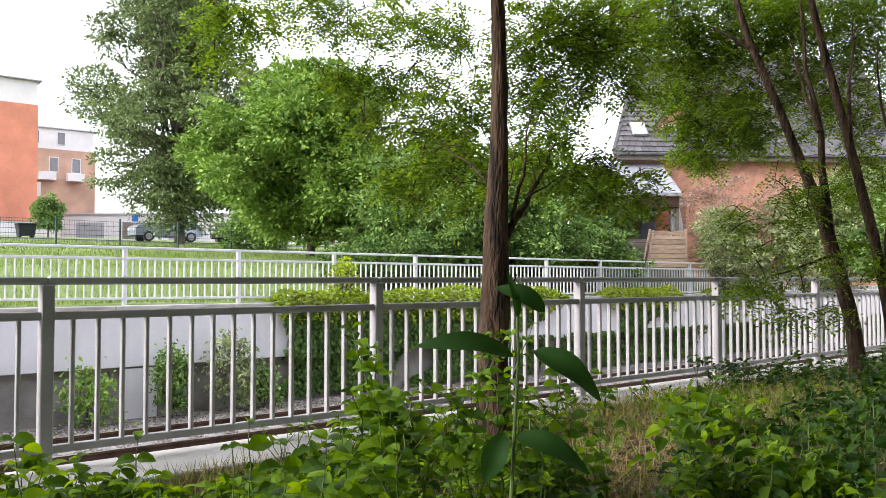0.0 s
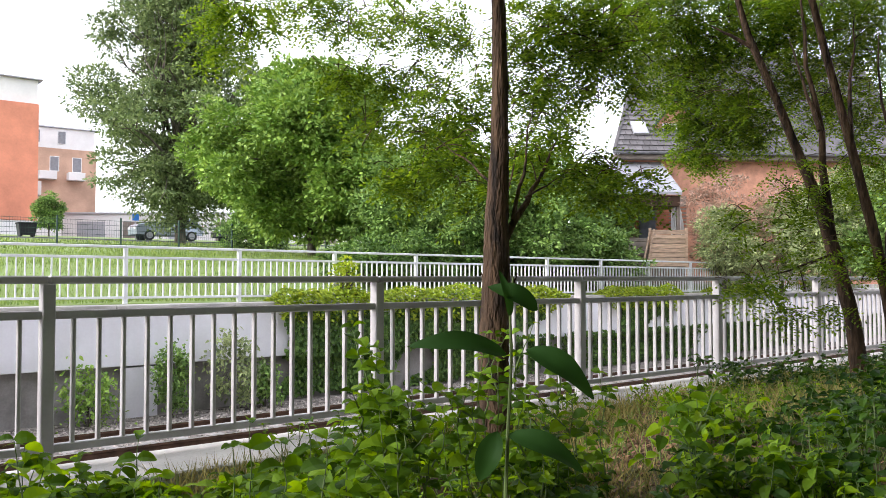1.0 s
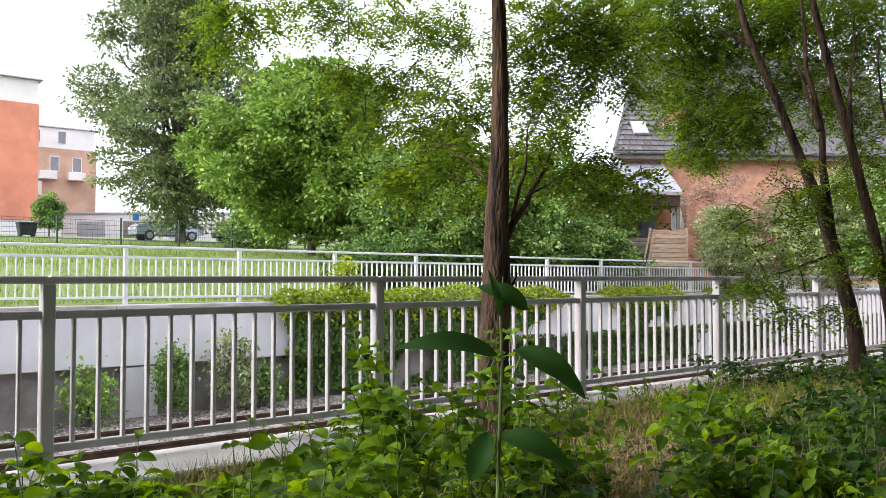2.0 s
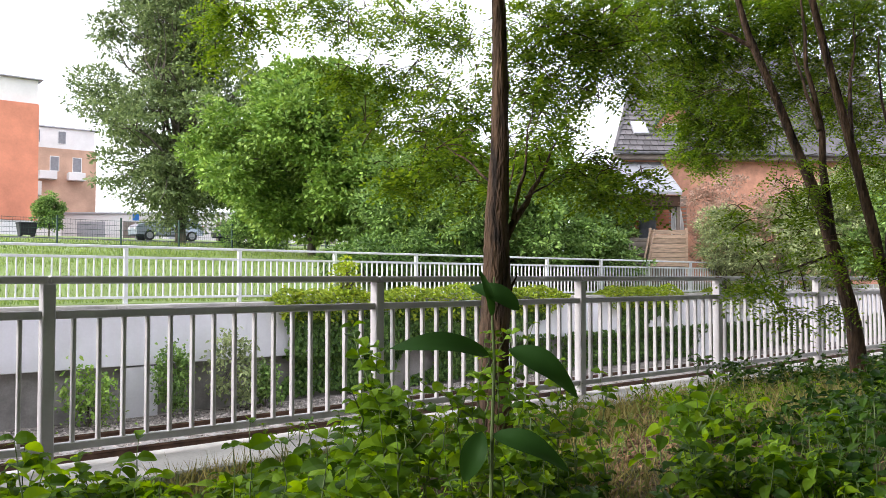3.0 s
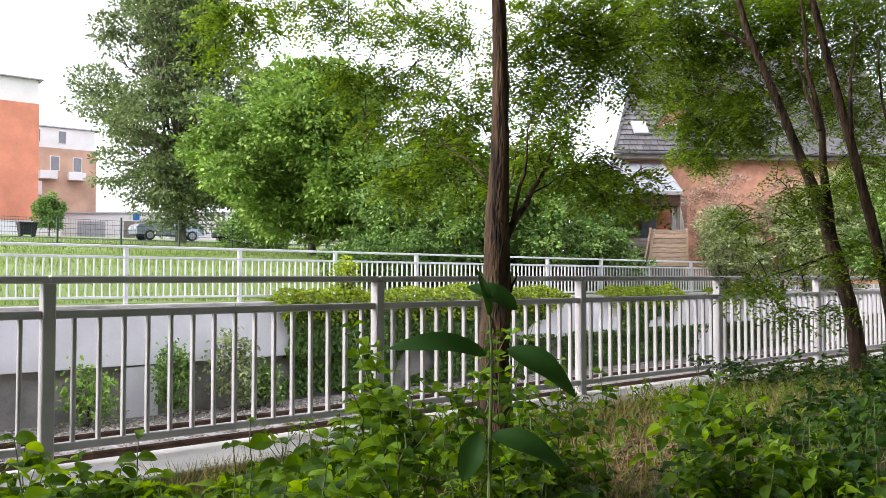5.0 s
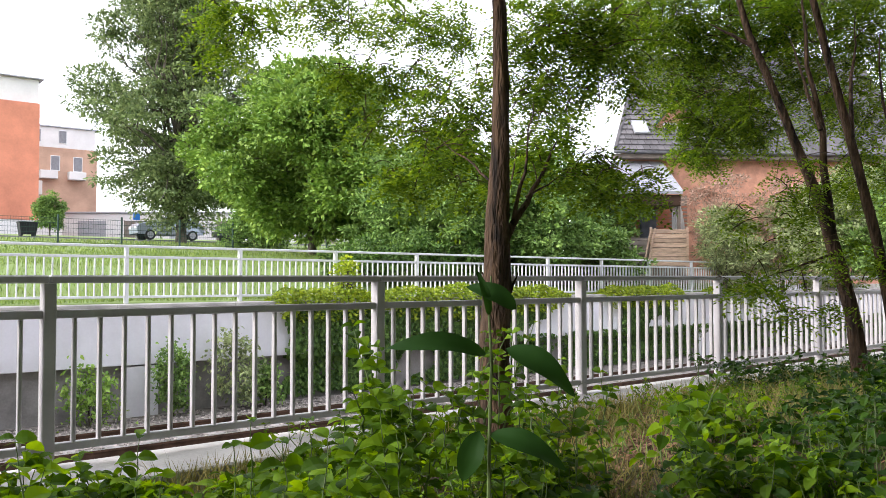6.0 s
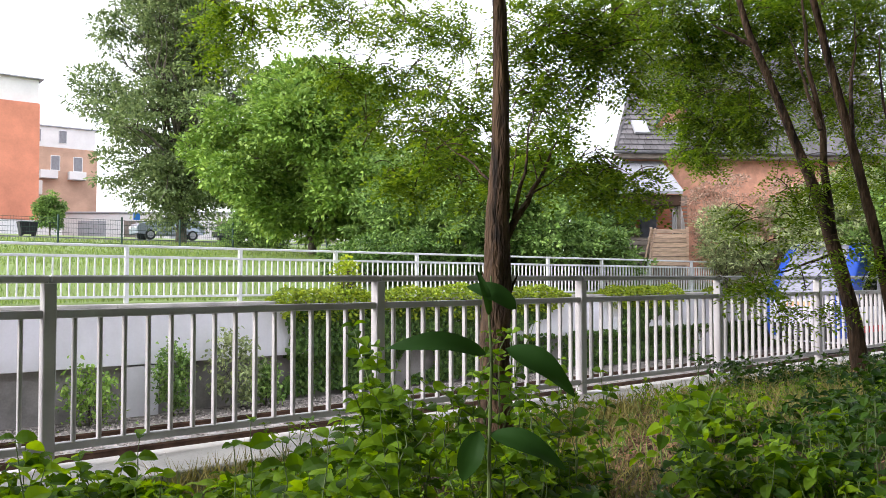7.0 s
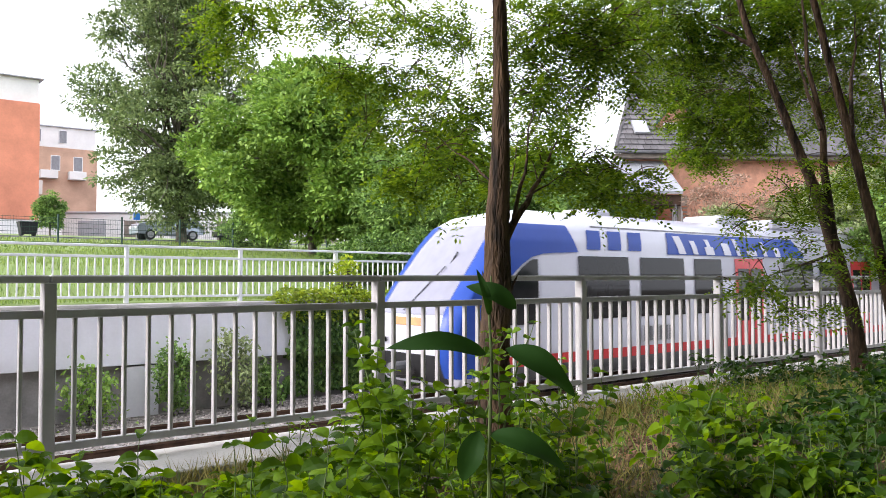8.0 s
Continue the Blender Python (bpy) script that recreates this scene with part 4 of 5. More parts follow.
# ---- train ----
W = 1.375
FRONT_Z = [(0.25, 0.45), (0.6, 0.18), (0.95, 0.03), (1.35, 0.0), (1.75, 0.12), (2.0, 0.26), (2.6, 0.72), (3.2, 1.22), (3.6, 1.62), (3.85, 2.08), (4.0, 2.8), (4.1, 3.4)]
PROFILE = [(0.0, 0.36), (1.15, 0.36), (1.32, 0.52), (1.375, 0.95), (1.375, 1.6), (1.375, 2.3), (1.35, 2.9), (1.29, 3.3), (1.17, 3.62), (0.95, 3.86), (0.6, 4.0), (0.0, 4.06)]


def nose_x(y, z):
    """How far back the front stands at that height and side."""
    return float(np.interp(z, [q[0] for q in FRONT_Z], [q[1] for q in FRONT_Z])) + 0.05 * (abs(y) / W) ** 2 + 0.17 * (abs(y) / W) ** 8


def side_y(z):
    return float(np.interp(z, [0.36, 0.52, 0.95, 2.3, 2.9, 3.3, 3.62, 3.86, 4.0], [1.15, 1.32, 1.375, 1.375, 1.35, 1.29, 1.17, 0.95, 0.6]))


def lin(a, b, n):
    return [a + (b - a) * i / n for i in range(n + 1)]


def skin(name, fx, us, vs, mat, parent, label="", thick=0.0):
    """A thin shell over the body: fx gives a point for each u, v."""
    bm = bmesh.new()
    g = [[bm.verts.new(fx(u, v)) for v in vs] for u in us]
    for i in range(len(us) - 1):
        for j in range(len(vs) - 1):
            bm.faces.new((g[i][j], g[i + 1][j], g[i + 1][j + 1], g[i][j + 1]))
    bmesh.ops.recalc_face_normals(bm, faces=bm.faces)
    return part(name, bm, mat, parent, label, smooth=True)


def hull(name, x0, x1, front, parent, mat, label=""):
    ring = PROFILE + [(-y, z) for y, z in PROFILE[-2:0:-1]]
    fine = []
    for (y0, z0), (y1, z1) in zip(ring, ring[1:] + ring[:1]):
        fine += [(y0 + (y1 - y0) * k / 3, z0 + (z1 - z0) * k / 3) for k in range(3)]
    ring, zc = fine, 1.9
    bm = bmesh.new()
    loops = []
    if front:
        for k in (0.03, 0.2, 0.4, 0.6, 0.75, 0.86, 0.94, 0.98):
            loops.append([(nose_x(y * k, zc + (z - zc) * k), y * k, zc + (z - zc) * k) for y, z in ring])
        loops.append([(nose_x(y, z), y, z) for y, z in ring])
        x0 = 4.4
    loops += [[(x, y, z) for y, z in ring] for x in (x0, x1)]
    vv = [[bm.verts.new(p) for p in q] for q in loops]
    n = len(ring)
    for a, b in zip(vv, vv[1:]):
        for i in range(n):
            bm.faces.new((a[i], a[(i + 1) % n], b[(i + 1) % n], b[i]))
    bm.faces.new(vv[0]), bm.faces.new(vv[-1])
    bmesh.ops.recalc_face_normals(bm, faces=bm.faces)
    return part(name, bm, mat, parent, label, smooth=True)


def train():
    t = thing("railcar_train", "white and blue diesel railcar train with red sill stripe", "train")
    b = hull("body", 0, 27.82, True, t, T_WHITE)
    rear = hull("rear_body", 28.57, 56.1, False, t, T_WHITE)
    part("gangway", box((27.8, -1.15, 0.6), (28.6, 1.15, 3.8), 0.05), BLACK, t, "black bellows gangway")
    off = 0.02

    def wrap(s):
        def f(q, z, o=off):
            """q up to 1 goes across the front, beyond it along the side, in metres."""
            w = side_y(z)
            if q <= 1:
                y = w * q
                k = max(0.0, min(1.0, (q - 0.8) / 0.2))
                return (nose_x(y, z) - o * (1 - k), s * (y + o * k), z)
            return (nose_x(w, z) + (q - 1), s * (w + o), z)
        return f

    def back_edge(z):
        return float(np.interp(z, [0.5, 1.4, 1.7, 2.0, 2.4, 2.75, 2.95, 3.04, 3.07, 3.66], [0.80, 0.88, 1.02, 1.22, 1.52, 1.92, 2.3, 2.75, 3.78, 3.55]))

    for s in (-1, 1):
        f = wrap(s)

        def fair(u, z):
            e = 1 + back_edge(z) - nose_x(side_y(z), z)
            return f(0.74 + (max(e, 1.02) - 0.74) * u, z)

        skin("blue_pillar", fair, lin(0, 1, 36), lin(0.55, 2.9, 20) + lin(2.95, 3.07, 5) + lin(3.1, 3.66, 8), T_BLUE, b, "blue front pillar and roof band")

        def sf(x, z, o=off):
            return (x, s * (side_y(z) + o), z)

        skin("cab_window", lambda u, z: sf(back_edge(z) + 0.09 + (2.46 - back_edge(z) - 0.09) * u, z), lin(0, 1, 4), lin(1.55, 2.9, 14), GLASS_DARK, b)
        skin("cab_door", lambda x, z: sf(x, z, 0.008), lin(2.55, 3.6, 1), lin(0.95, 2.98, 6), T_WHITE, b)
        # hull below the stripe is coloured dark for the shaded gap; grey front corner too
        skin("skirt_and_gap", sf, lin(0.95, 27.82, 12), lin(0.37, 0.69, 2), T_GREY, b, "dark grey lower strip for the grey front and the shaded gap behind")
        skin("skirt_and_gap", sf, lin(28.57, 56.0, 12), lin(0.37, 0.69, 2), T_GREY, rear, "dark grey lower strip for the grey front and the shaded gap behind")
        skin("sill_stripe", sf, lin(1.0, 27.82, 12), lin(0.69, 0.91, 1), RED, b, "red sill stripe")
        skin("sill_stripe", sf, lin(28.57, 56.0, 12), lin(0.69, 0.91, 1), RED, rear, "red sill stripe")
        for host, xs in ((b, ((3.75, 5.53), (5.97, 7.76), (8.22, 9.46), (12.73, 14.49), (14.91, 16.67), (19.11, 20.86), (21.29, 23.04), (23.47, 25.17))), (rear, ((30.16, 31.87), (32.29, 33.99), (36.97, 38.67), (39.09, 40.79), (41.22, 42.92)))):
            for x0, x1 in xs:
                w = skin("window", sf, lin(x0, x1, 2), lin(1.60, 2.99, 6), GLASS_DARK, host)
                skin("window_bar", lambda x, z: sf(x, z, 0.026), lin(x0, x1, 1), lin(2.55, 2.60, 1), BLACK, w)
        for host, x0 in ((b, 10.13), (b, 17.04), (rear, 34.74)):
            d = skin("door", sf, lin(x0, x0 + 1.45, 2), lin(0.70, 3.02, 6), RED, host, "red sliding door")
            for k in (0, 1):
                skin("door_window", lambda x, z: sf(x, z, 0.027), lin(x0 + 0.12 + k * 0.66, x0 + 0.66 + k * 0.66, 1), lin(1.35, 2.75, 5), GLASS_DARK, d)
            skin("door_edge", lambda x, z: sf(x, z, 0.03), lin(x0 + 0.715, x0 + 0.735, 1), lin(0.72, 3.0, 6), BLACK, d)
        # blue shapes on the white roof band, then white shapes on blue
        for x0, x1, lean in ((4.07, 4.55, 0.12), (4.81, 5.29, 0.12), (5.56, 6.06, 0.12)):
            skin("blue_bar", lambda x, z: sf(x + lean * (z - 3.14) / 0.44, z), lin(x0, x1, 1), lin(3.14, 3.58, 4), T_BLUE, b)
        band = skin("blue_band", lambda x, z: sf(x + (0.25 * (z - 3.1) if x < 8 else 0.9 * (3.3 - z) if x > 13.5 else 0), z), lin(7.1, 13.8, 8), lin(3.08, 3.62, 4), T_BLUE, b)
        for x0, w, h0, h1 in ((7.58, 0.30, 3.1, 3.55), (8.22, 0.22, 3.1, 3.45), (8.80, 0.4, 3.1, 3.3), (8.93, 0.18, 3.3, 3.5), (9.65, 0.34, 3.1, 3.42), (10.29, 0.2, 3.1, 3.55), (10.82, 0.5, 3.1, 3.25), (11.67, 0.2, 3.1, 3.5), (12.31, 0.3, 3.1, 3.35)):
            skin("white_bar", lambda x, z: sf(x - 0.3 * (z - 3.1), z, 0.036), lin(x0, x0 + w, 1), lin(h0, h1, 3), T_WHITE, band)
        skin("vent_grille", lambda x, z: sf(x, z, 0.023), lin(5.98, 7.31, 1), lin(0.99, 1.39, 1), T_LIGHT, b, "pale vent grille")
        for k in range(6):
            skin("vent_slot", lambda x, z: sf(x, z, 0.027), lin(6.06 + k * 0.2, 6.2 + k * 0.2, 1), lin(1.02, 1.36, 1), T_GREY, b)
        # cantrail seam
        skin("seam", lambda x, z: sf(x, z, 0.023), lin(4.4, 27.7, 8), lin(3.66, 3.685, 1), T_GREY, b)
    ff = lambda y, z, o=0.014: (nose_x(y, z) - o, y, z)
    ws = skin("windscreen", lambda u, z: ff(u * side_y(z) * 0.73, z), lin(-1, 1, 14), lin(1.78, 3.62, 12), T_SCREEN, b, "windscreen with the sky's pale reflection put into its colour")
    part("wiper", rod((nose_x(0.2, 1.85) - 0.05, 0.2, 1.85), (nose_x(-0.35, 2.75) - 0.06, -0.35, 2.75), 0.011, sides=6), BLACK, ws)
    part("wiper", rod((nose_x(-0.35, 2.75) - 0.06, -0.35, 2.62), (nose_x(-0.45, 3.05) - 0.06, -0.45, 3.05), 0.016, sides=6), BLACK, ws)
    skin("destination_display", lambda y, z: ff(y, z, 0.02), lin(-0.55, 0.55, 4), lin(1.56, 1.72, 1), material("amber_display", (0.5, 0.26, 0.10), rough=0.4), b, "amber destination display")
    skin("front_apron", ff, lin(-1.05, 1.05, 10), lin(0.42, 1.0, 5), BLACK, b, "black front apron")
    for s in (-1, 1):
        hl = skin("headlight", lambda y, z: ff(s * y, z, 0.018), lin(0.55, 1.0, 4), lin(1.16, 1.32, 2), T_LIGHT, b, "oblong headlight")
        for k in (0.64, 0.82):
            part("lens", rod((nose_x(k, 1.24) - 0.02, s * k, 1.24), (nose_x(k, 1.24) - 0.04, s * k, 1.24), 0.055, sides=12), GLASS_DARK, hl)
    part("coupler", rod((-0.35, 0, 0.95 - 0.25), (0.4, 0, 0.7), 0.13, 0.16, 12), T_GREY, t, "grey front coupler")
    # roof gear
    for x0, x1, h, w in ((5.2, 6.0, 0.12, 0.5), (10.6, 12.2, 0.20, 0.6), (13.0, 17.3, 0.16, 0.85), (18.4, 22.1, 0.16, 0.85), (31.6, 36, 0.34, 0.9), (38, 43, 0.3, 0.9)):
        part("roof_unit", box((x0, -w, 3.9), (x1, w, 4.06 + h), 0.08), T_LIGHT, b if x0 < 28 else rear)
    part("aerial", rod((9.0, -0.3, 4.0), (9.0, -0.3, 4.5), 0.02, sides=6), T_GREY, b)
    # running gear
    for x0 in (3.7, 23.0, 28.2, 49.0):
        bg = part("bogie", box((x0 - 1.5, -1.05, 0.3), (x0 + 1.5, 1.05, 0.62), 0.06), T_GREY, t)
        for dx in (-0.95, 0.95):
            for s in (-1, 1):
                part("wheel", rod((x0 + dx, s * 0.68, 0.40), (x0 + dx, s * 0.82, 0.40), 0.40, sides=24), RUST, bg)
    for x0, x1 in ((6.2, 9.4), (11.8, 19.5), (30, 43)):
        part("underfloor_box", box((x0, -1.2, 0.28), (x1, 1.2, 0.66), 0.05), T_GREY, t)
    return t


the_train = train()
# ---- ivy and wall plants ----


def ivy(label, leaf, count, x0, x1, z0, z1, seed, depth=0.12, size=0.10, ragged=0.35):
    """A hanging ivy curtain on the far wall."""
    b = Bush(seed)
    rng = b.rng
    x = rng.uniform(x0, x1, count * 2)
    z = z0 + (z1 - z0) * rng.uniform(0, 1, count * 2)
    low = np.array([z0 + ragged * (z1 - z0) * (0.5 + 0.9 * noise.noise((q * 0.9, seed, 0))) for q in x])
    bay = np.array([noise.noise((a * 0.8, c * 1.1, seed + 0.5)) for a, c in zip(x, z)])
    rim = 0.5 * np.array([noise.noise((c * 1.7, seed, 4.0)) for c in z]) + 0.25
    ok = (z > low) & (bay > -0.40) & (x > x0 + rim) & (x < x1 - rim)
    x, z = x[ok][:count], z[ok][:count]
    face = np.where(z > -0.6, WALL_Y, WALL_Y + 0.20)
    y = face - 0.03 - rng.uniform(0, depth, len(x)) * (1.0 + 0.8 * np.array([noise.noise((a, c, 5.0)) for a, c in zip(x, z)]))
    k = len(x)
    al = np.stack([rng.normal(0, 0.5, k), -0.3 + rng.normal(0, 0.2, k), -1 + rng.normal(0, 0.3, k)], 1)
    nr = np.stack([rng.normal(0, 0.35, k), -1 + rng.normal(0, 0.3, k), 0.9 + rng.normal(0, 0.5, k)], 1)
    s = size * rng.uniform(0.7, 1.25, k)
    b.leaves(np.stack([x, y, z], 1), al, nr, s, s * 0.9)
    return tagged(new("ivy", b.mesh("ivy", leaf)), label, "ivy", kind="stuff")


def ivy_mound(label, x0, x1, height, seed, count):
    """Bright young ivy heaped over the coping."""
    b = Bush(seed)
    rng = b.rng
    x = rng.uniform(x0, x1, count)
    a = rng.uniform(0, math.pi, count)
    env = np.array([0.55 + 0.6 * (0.5 + noise.noise((q * 0.7, seed, 1.0))) for q in x]) * np.minimum(1, np.minimum(x - x0, x1 - x) / 0.5 + 0.25)
    r = rng.uniform(0.75, 1.0, count)
    y = WALL_Y + 0.12 - np.cos(a) * 0.33 * r
    z = 0.62 + np.sin(a) * height * env * r
    front = rng.uniform(0, 1, count) < 0.35
    z = np.where(front, 0.66 - rng.uniform(0, 0.55, count) * env, z)
    y = np.where(front, WALL_Y - 0.08 - rng.uniform(0, 0.15, count), y)
    al = np.stack([rng.normal(0, 0.6, count), -0.8 + rng.normal(0, 0.4, count), rng.normal(-0.2, 0.4, count)], 1)
    nr = np.stack([rng.normal(0, 0.4, count), -0.5 + rng.normal(0, 0.3, count), 1 + rng.normal(0, 0.3, count)], 1)
    s = rng.uniform(0.07, 0.12, count)
    b.leaves(np.stack([x, y, z], 1), al, nr, s, s * 0.9)
    return tagged(new("ivy", b.mesh("ivy", LEAF_IVY_TOP)), label, "ivy", kind="stuff")


ivy("dark green ivy curtain hanging down the far wall", LEAF_IVY, 10000, 9.4, 16.7, BED_Z - 0.1, 0.62, 81, ragged=0.1)
ivy("dark green ivy curtain beside a bare white patch", LEAF_IVY, 1700, 16.0, 18.5, -0.3, 0.6, 82, ragged=0.5)
ivy("dark green ivy curtain hanging from the coping", LEAF_IVY, 4200, 21.7, 24.7, BED_Z, 0.60, 83, ragged=0.1)
ivy("dark ivy along the foot of the far wall", LEAF_IVY, 6000, 16.4, 31.3, BED_Z - 0.1, -0.45, 84, ragged=0.1)
ivy("dark ivy along the foot of the far wall", LEAF_IVY, 3500, 28.1, 43.0, BED_Z - 0.1, -0.45, 87, ragged=0.1)
ivy_mound("bright yellow-green ivy heaped over the coping", 9.3, 19.2, 0.36, 85, 5200)
ivy_mound("bright yellow-green ivy heaped over the coping", 21.0, 25.2, 0.32, 86, 2400)
ivy_mound("bright yellow-green ivy tuft on the coping", 27.0, 30.8, 0.3, 88, 1200)


def wall_shrub(label, x, h, r, leaf, count, size, seed):
    bo = round_boughs(seed, 7, r, r * 0.6, h * 0.15, h * 0.9, r * 0.45)
    t = thing("wall_shrub", label, "shrub", m=pose(x, 16.53, BED_Z - 0.12))
    limbs(t, BARK_GREY, (0, 0, -0.05), (0, 0, h * 0.7), 0.02, bo, seed, 6, 0.05)
    b = Bush(seed)
    rng = b.rng
    for q in bo:
        k = count // 7
        p = np.array(q[:3]) + rng.normal(size=(k, 3)) * q[3] * 0.55
        b.leaves(p, unit(rng, k) + [0, 0, -0.4], unit(rng, k) * 0.7 + [0, -0.3, 1], size * rng.uniform(0.7, 1.3, k), size * 0.65 * rng.uniform(0.8, 1.2, k))
    piece("leaves", b.mesh("leaves", leaf), t)


wall_shrub("young yellow-green tree seedling at the wall's foot", 5.14, 1.15, 0.6, LEAF_LIME, 700, 0.10, 91)
wall_shrub("small dark green shrub at the wall's foot", 6.79, 1.55, 0.45, LEAF_HAZEL, 1400, 0.085, 92)
wall_shrub("tall pale green shrub at the wall's foot", 8.12, 1.75, 0.6, LEAF_PALE, 1000, 0.10, 93)
wall_shrub("small dark green shrub beneath the hanging ivy", 8.86, 1.0, 0.4, LEAF_HAZEL, 900, 0.09, 94)

# ---- meadow beyond the railing ----


def blades(name, label, leaf, spots, h0, h1, width, seed, lean=0.35):
    b = Bush(seed)
    rng = b.rng
    p = np.array(spots)
    k = len(p)
    al = np.stack([rng.normal(0, lean, k), rng.normal(0, lean, k), np.ones(k)], 1)
    b.quads(p, al, np.stack([rng.normal(size=k), rng.normal(size=k), np.zeros(k) + 0.1], 1), rng.uniform(h0, h1, k), width)
    return tagged(new(name, b.mesh(name, leaf)), label, "grass", kind="stuff")


rg = np.random.default_rng(6)
pts = []
for _ in range(36000):
    y = 17.85 + 10.0 * rg.uniform() ** 1.6
    x = rg.uniform(-2, 21) if y > 18.8 or rg.uniform() < 0.7 else rg.uniform(21, 41)
    pts.append((x, y, far_level(y) - 0.03))
blades("meadow_grass", "tall bright green meadow grass behind the railing", GRASS, pts, 0.07, 0.2, 0.016, 7)
pts = [(x, y, far_level(y) - 0.03) for x, y in zip(rg.uniform(-9, 23, 16000), rg.uniform(26.5, 45, 16000))]
blades("meadow_grass", "mown green grass sloping up to the street", GRASS, pts, 0.06, 0.18, 0.04, 8)

# ---- foreground plants on the bank ----


def bare(x, y):
    """The trodden strip of litter on the bank."""
    u, v = (x - 5.0) * 0.79 + (y - 3.9) * 0.61, (y - 3.9) * 0.79 - (x - 5.0) * 0.61
    return (u / 2.3) ** 2 + (v / 0.45) ** 2 < 1


def bank_cover(name, label, leaf, count, area, size, height, seed, wide=0.62, lift=0.5):
    """Leaves on short stems over a stretch of the bank: area gives x0, x1, y0, y1."""
    b = Bush(seed)
    st = Bush(seed + 1)
    rng = b.rng
    made = 0
    P, A, N, S = [], [], [], []
    while made < count:
        x, y = rng.uniform(area[0], area[1]), rng.uniform(area[2], area[3])
        if x * 0.645 + y * 0.764 < 2.35 or noise.noise((x * 1.3, y * 1.3, seed)) < -0.04:
            continue
        if bare(x, y) and rng.uniform() < 0.9:
            continue
        z = near_level(x, y) if y < 5.0 else 0
        h = height * rng.uniform(0.35, 1.0) * (0.75 + 0.5 * (0.5 + noise.noise((x * 0.8, y * 0.8, seed + 3.0))))
        top = np.array([x + rng.normal(0, 0.06), y + rng.normal(0, 0.06), z + h])
        foot = np.array([x, y, z - 0.02])
        st.tube([foot, (foot + top) / 2 + rng.normal(0, 0.015, 3), top], [0.004, 0.003, 0.002], 4)
        for k in range(rng.integers(4, 9)):
            t = 1 - 0.16 * (k // 2) - rng.uniform(0, 0.05)
            if t < 0.2:
                break
            a = k * math.pi + (k // 2) * 1.57 + rng.uniform(-0.5, 0.5)
            P.append(foot + (top - foot) * t)
            A.append((math.cos(a), math.sin(a), rng.uniform(-0.6, lift)))
            N.append((rng.normal(0, 0.55), rng.normal(0, 0.55), 1))
            S.append(size * rng.uniform(0.35, 1.25))
            made += 1
    S = np.array(S)
    b.fine_leaves(P, A, N, S, S * wide, 0.30 if wide > 0.6 else 0.17)
    ob = tagged(new(name, b.mesh(name, leaf)), label, "plants", kind="stuff")
    tagged(attach(new("stems", st.mesh("stems", STEM)), ob), kind="stuff")
    return ob


bank_cover("ground_cover", "bright green leafy ground cover at the coping's edge", LEAF_COVER, 2800, (-0.0, 4.2, 2.43, 5.12), 0.105, 0.30, 101, 0.66)
bank_cover("ground_cover", "bright green leafy ground cover under the locust tree", LEAF_COVER, 2100, (2.1, 5.5, 1.55, 3.65), 0.105, 0.32, 102, 0.66)
bank_cover("nettle_bed", "dark green nettle-like plants on the shaded bank", LEAF_DARK, 3900, (2.6, 9.4, 0.44, 3.21), 0.115, 0.40, 103, 0.48)
bank_cover("nettle_bed", "dark green nettle-like plants along the coping", LEAF_DARK, 2600, (7.7, 13.4, 3.10, 5.12), 0.10, 0.34, 104, 0.48)
bank_cover("bank_herbs", "narrow-leaved yellowish green herbs on the bank", LEAF_COVER, 2400, (2.2, 7.8, 2.21, 5.12), 0.10, 0.22, 105, 0.24, 1.2)
bank_cover("bank_herbs", "small-leaved green herbs along the coping", LEAF_COVER, 3600, (0.9, 10.3, 3.54, 5.12), 0.045, 0.20, 106, 0.62)
pts = []
while len(pts) < 7000:
    x, y = rg.uniform(3.4, 11.7), rg.uniform(2.65, 5.05)
    if noise.noise((x * 0.7, y * 0.9, 9.0)) > -0.12:
        pts.append((x, y, near_level(x, y) - 0.01))
blades("bank_grass", "dry yellowish grass on the bank", GRASS_DRY, pts, 0.08, 0.26, 0.008, 9, 0.6)
pts = [(x, y, near_level(x, y) - 0.01) for x, y in zip(rg.uniform(0.5, 12.2, 6000), rg.uniform(1.7, 5.05, 6000))]
blades("bank_grass", "fine green grass on the bank", GRASS, pts, 0.08, 0.24, 0.008, 10, 0.5)

pts = [(x, y, near_level(x, y) - 0.01) for x, y in zip(rg.uniform(2.0, 14.5, 6000), 5.06 - 0.45 * rg.uniform(0, 1, 6000) ** 1.5)]
blades("bank_grass", "yellow-green grass along the coping's edge", GRASS_DRY, pts, 0.1, 0.3, 0.009, 13, 0.45)
b = Bush(12)
k = 4200
lx, ly = rg.uniform(1.2, 10.8, k), rg.uniform(2.0, 5.05, k)
run, off = rg.normal(0, 0.8, 1600), rg.normal(0, 0.24, 1600)
lx[:1600], ly[:1600] = 5.0 + 0.79 * run - 0.61 * off, np.minimum(5.0, 3.9 + 0.61 * run + 0.79 * off)
b.fine_leaves([(x, y, near_level(x, y) + 0.015) for x, y in zip(lx, ly)], unit(b.rng, k) * [1, 1, 0.2], unit(b.rng, k) * 0.4 + [0, 0, 1], b.rng.uniform(0.03, 0.08, k), 0.03)
tagged(new("leaf_litter", b.mesh("leaf_litter", LITTER)), "dry brown fallen leaves on the bank", "leaf litter", kind="stuff")


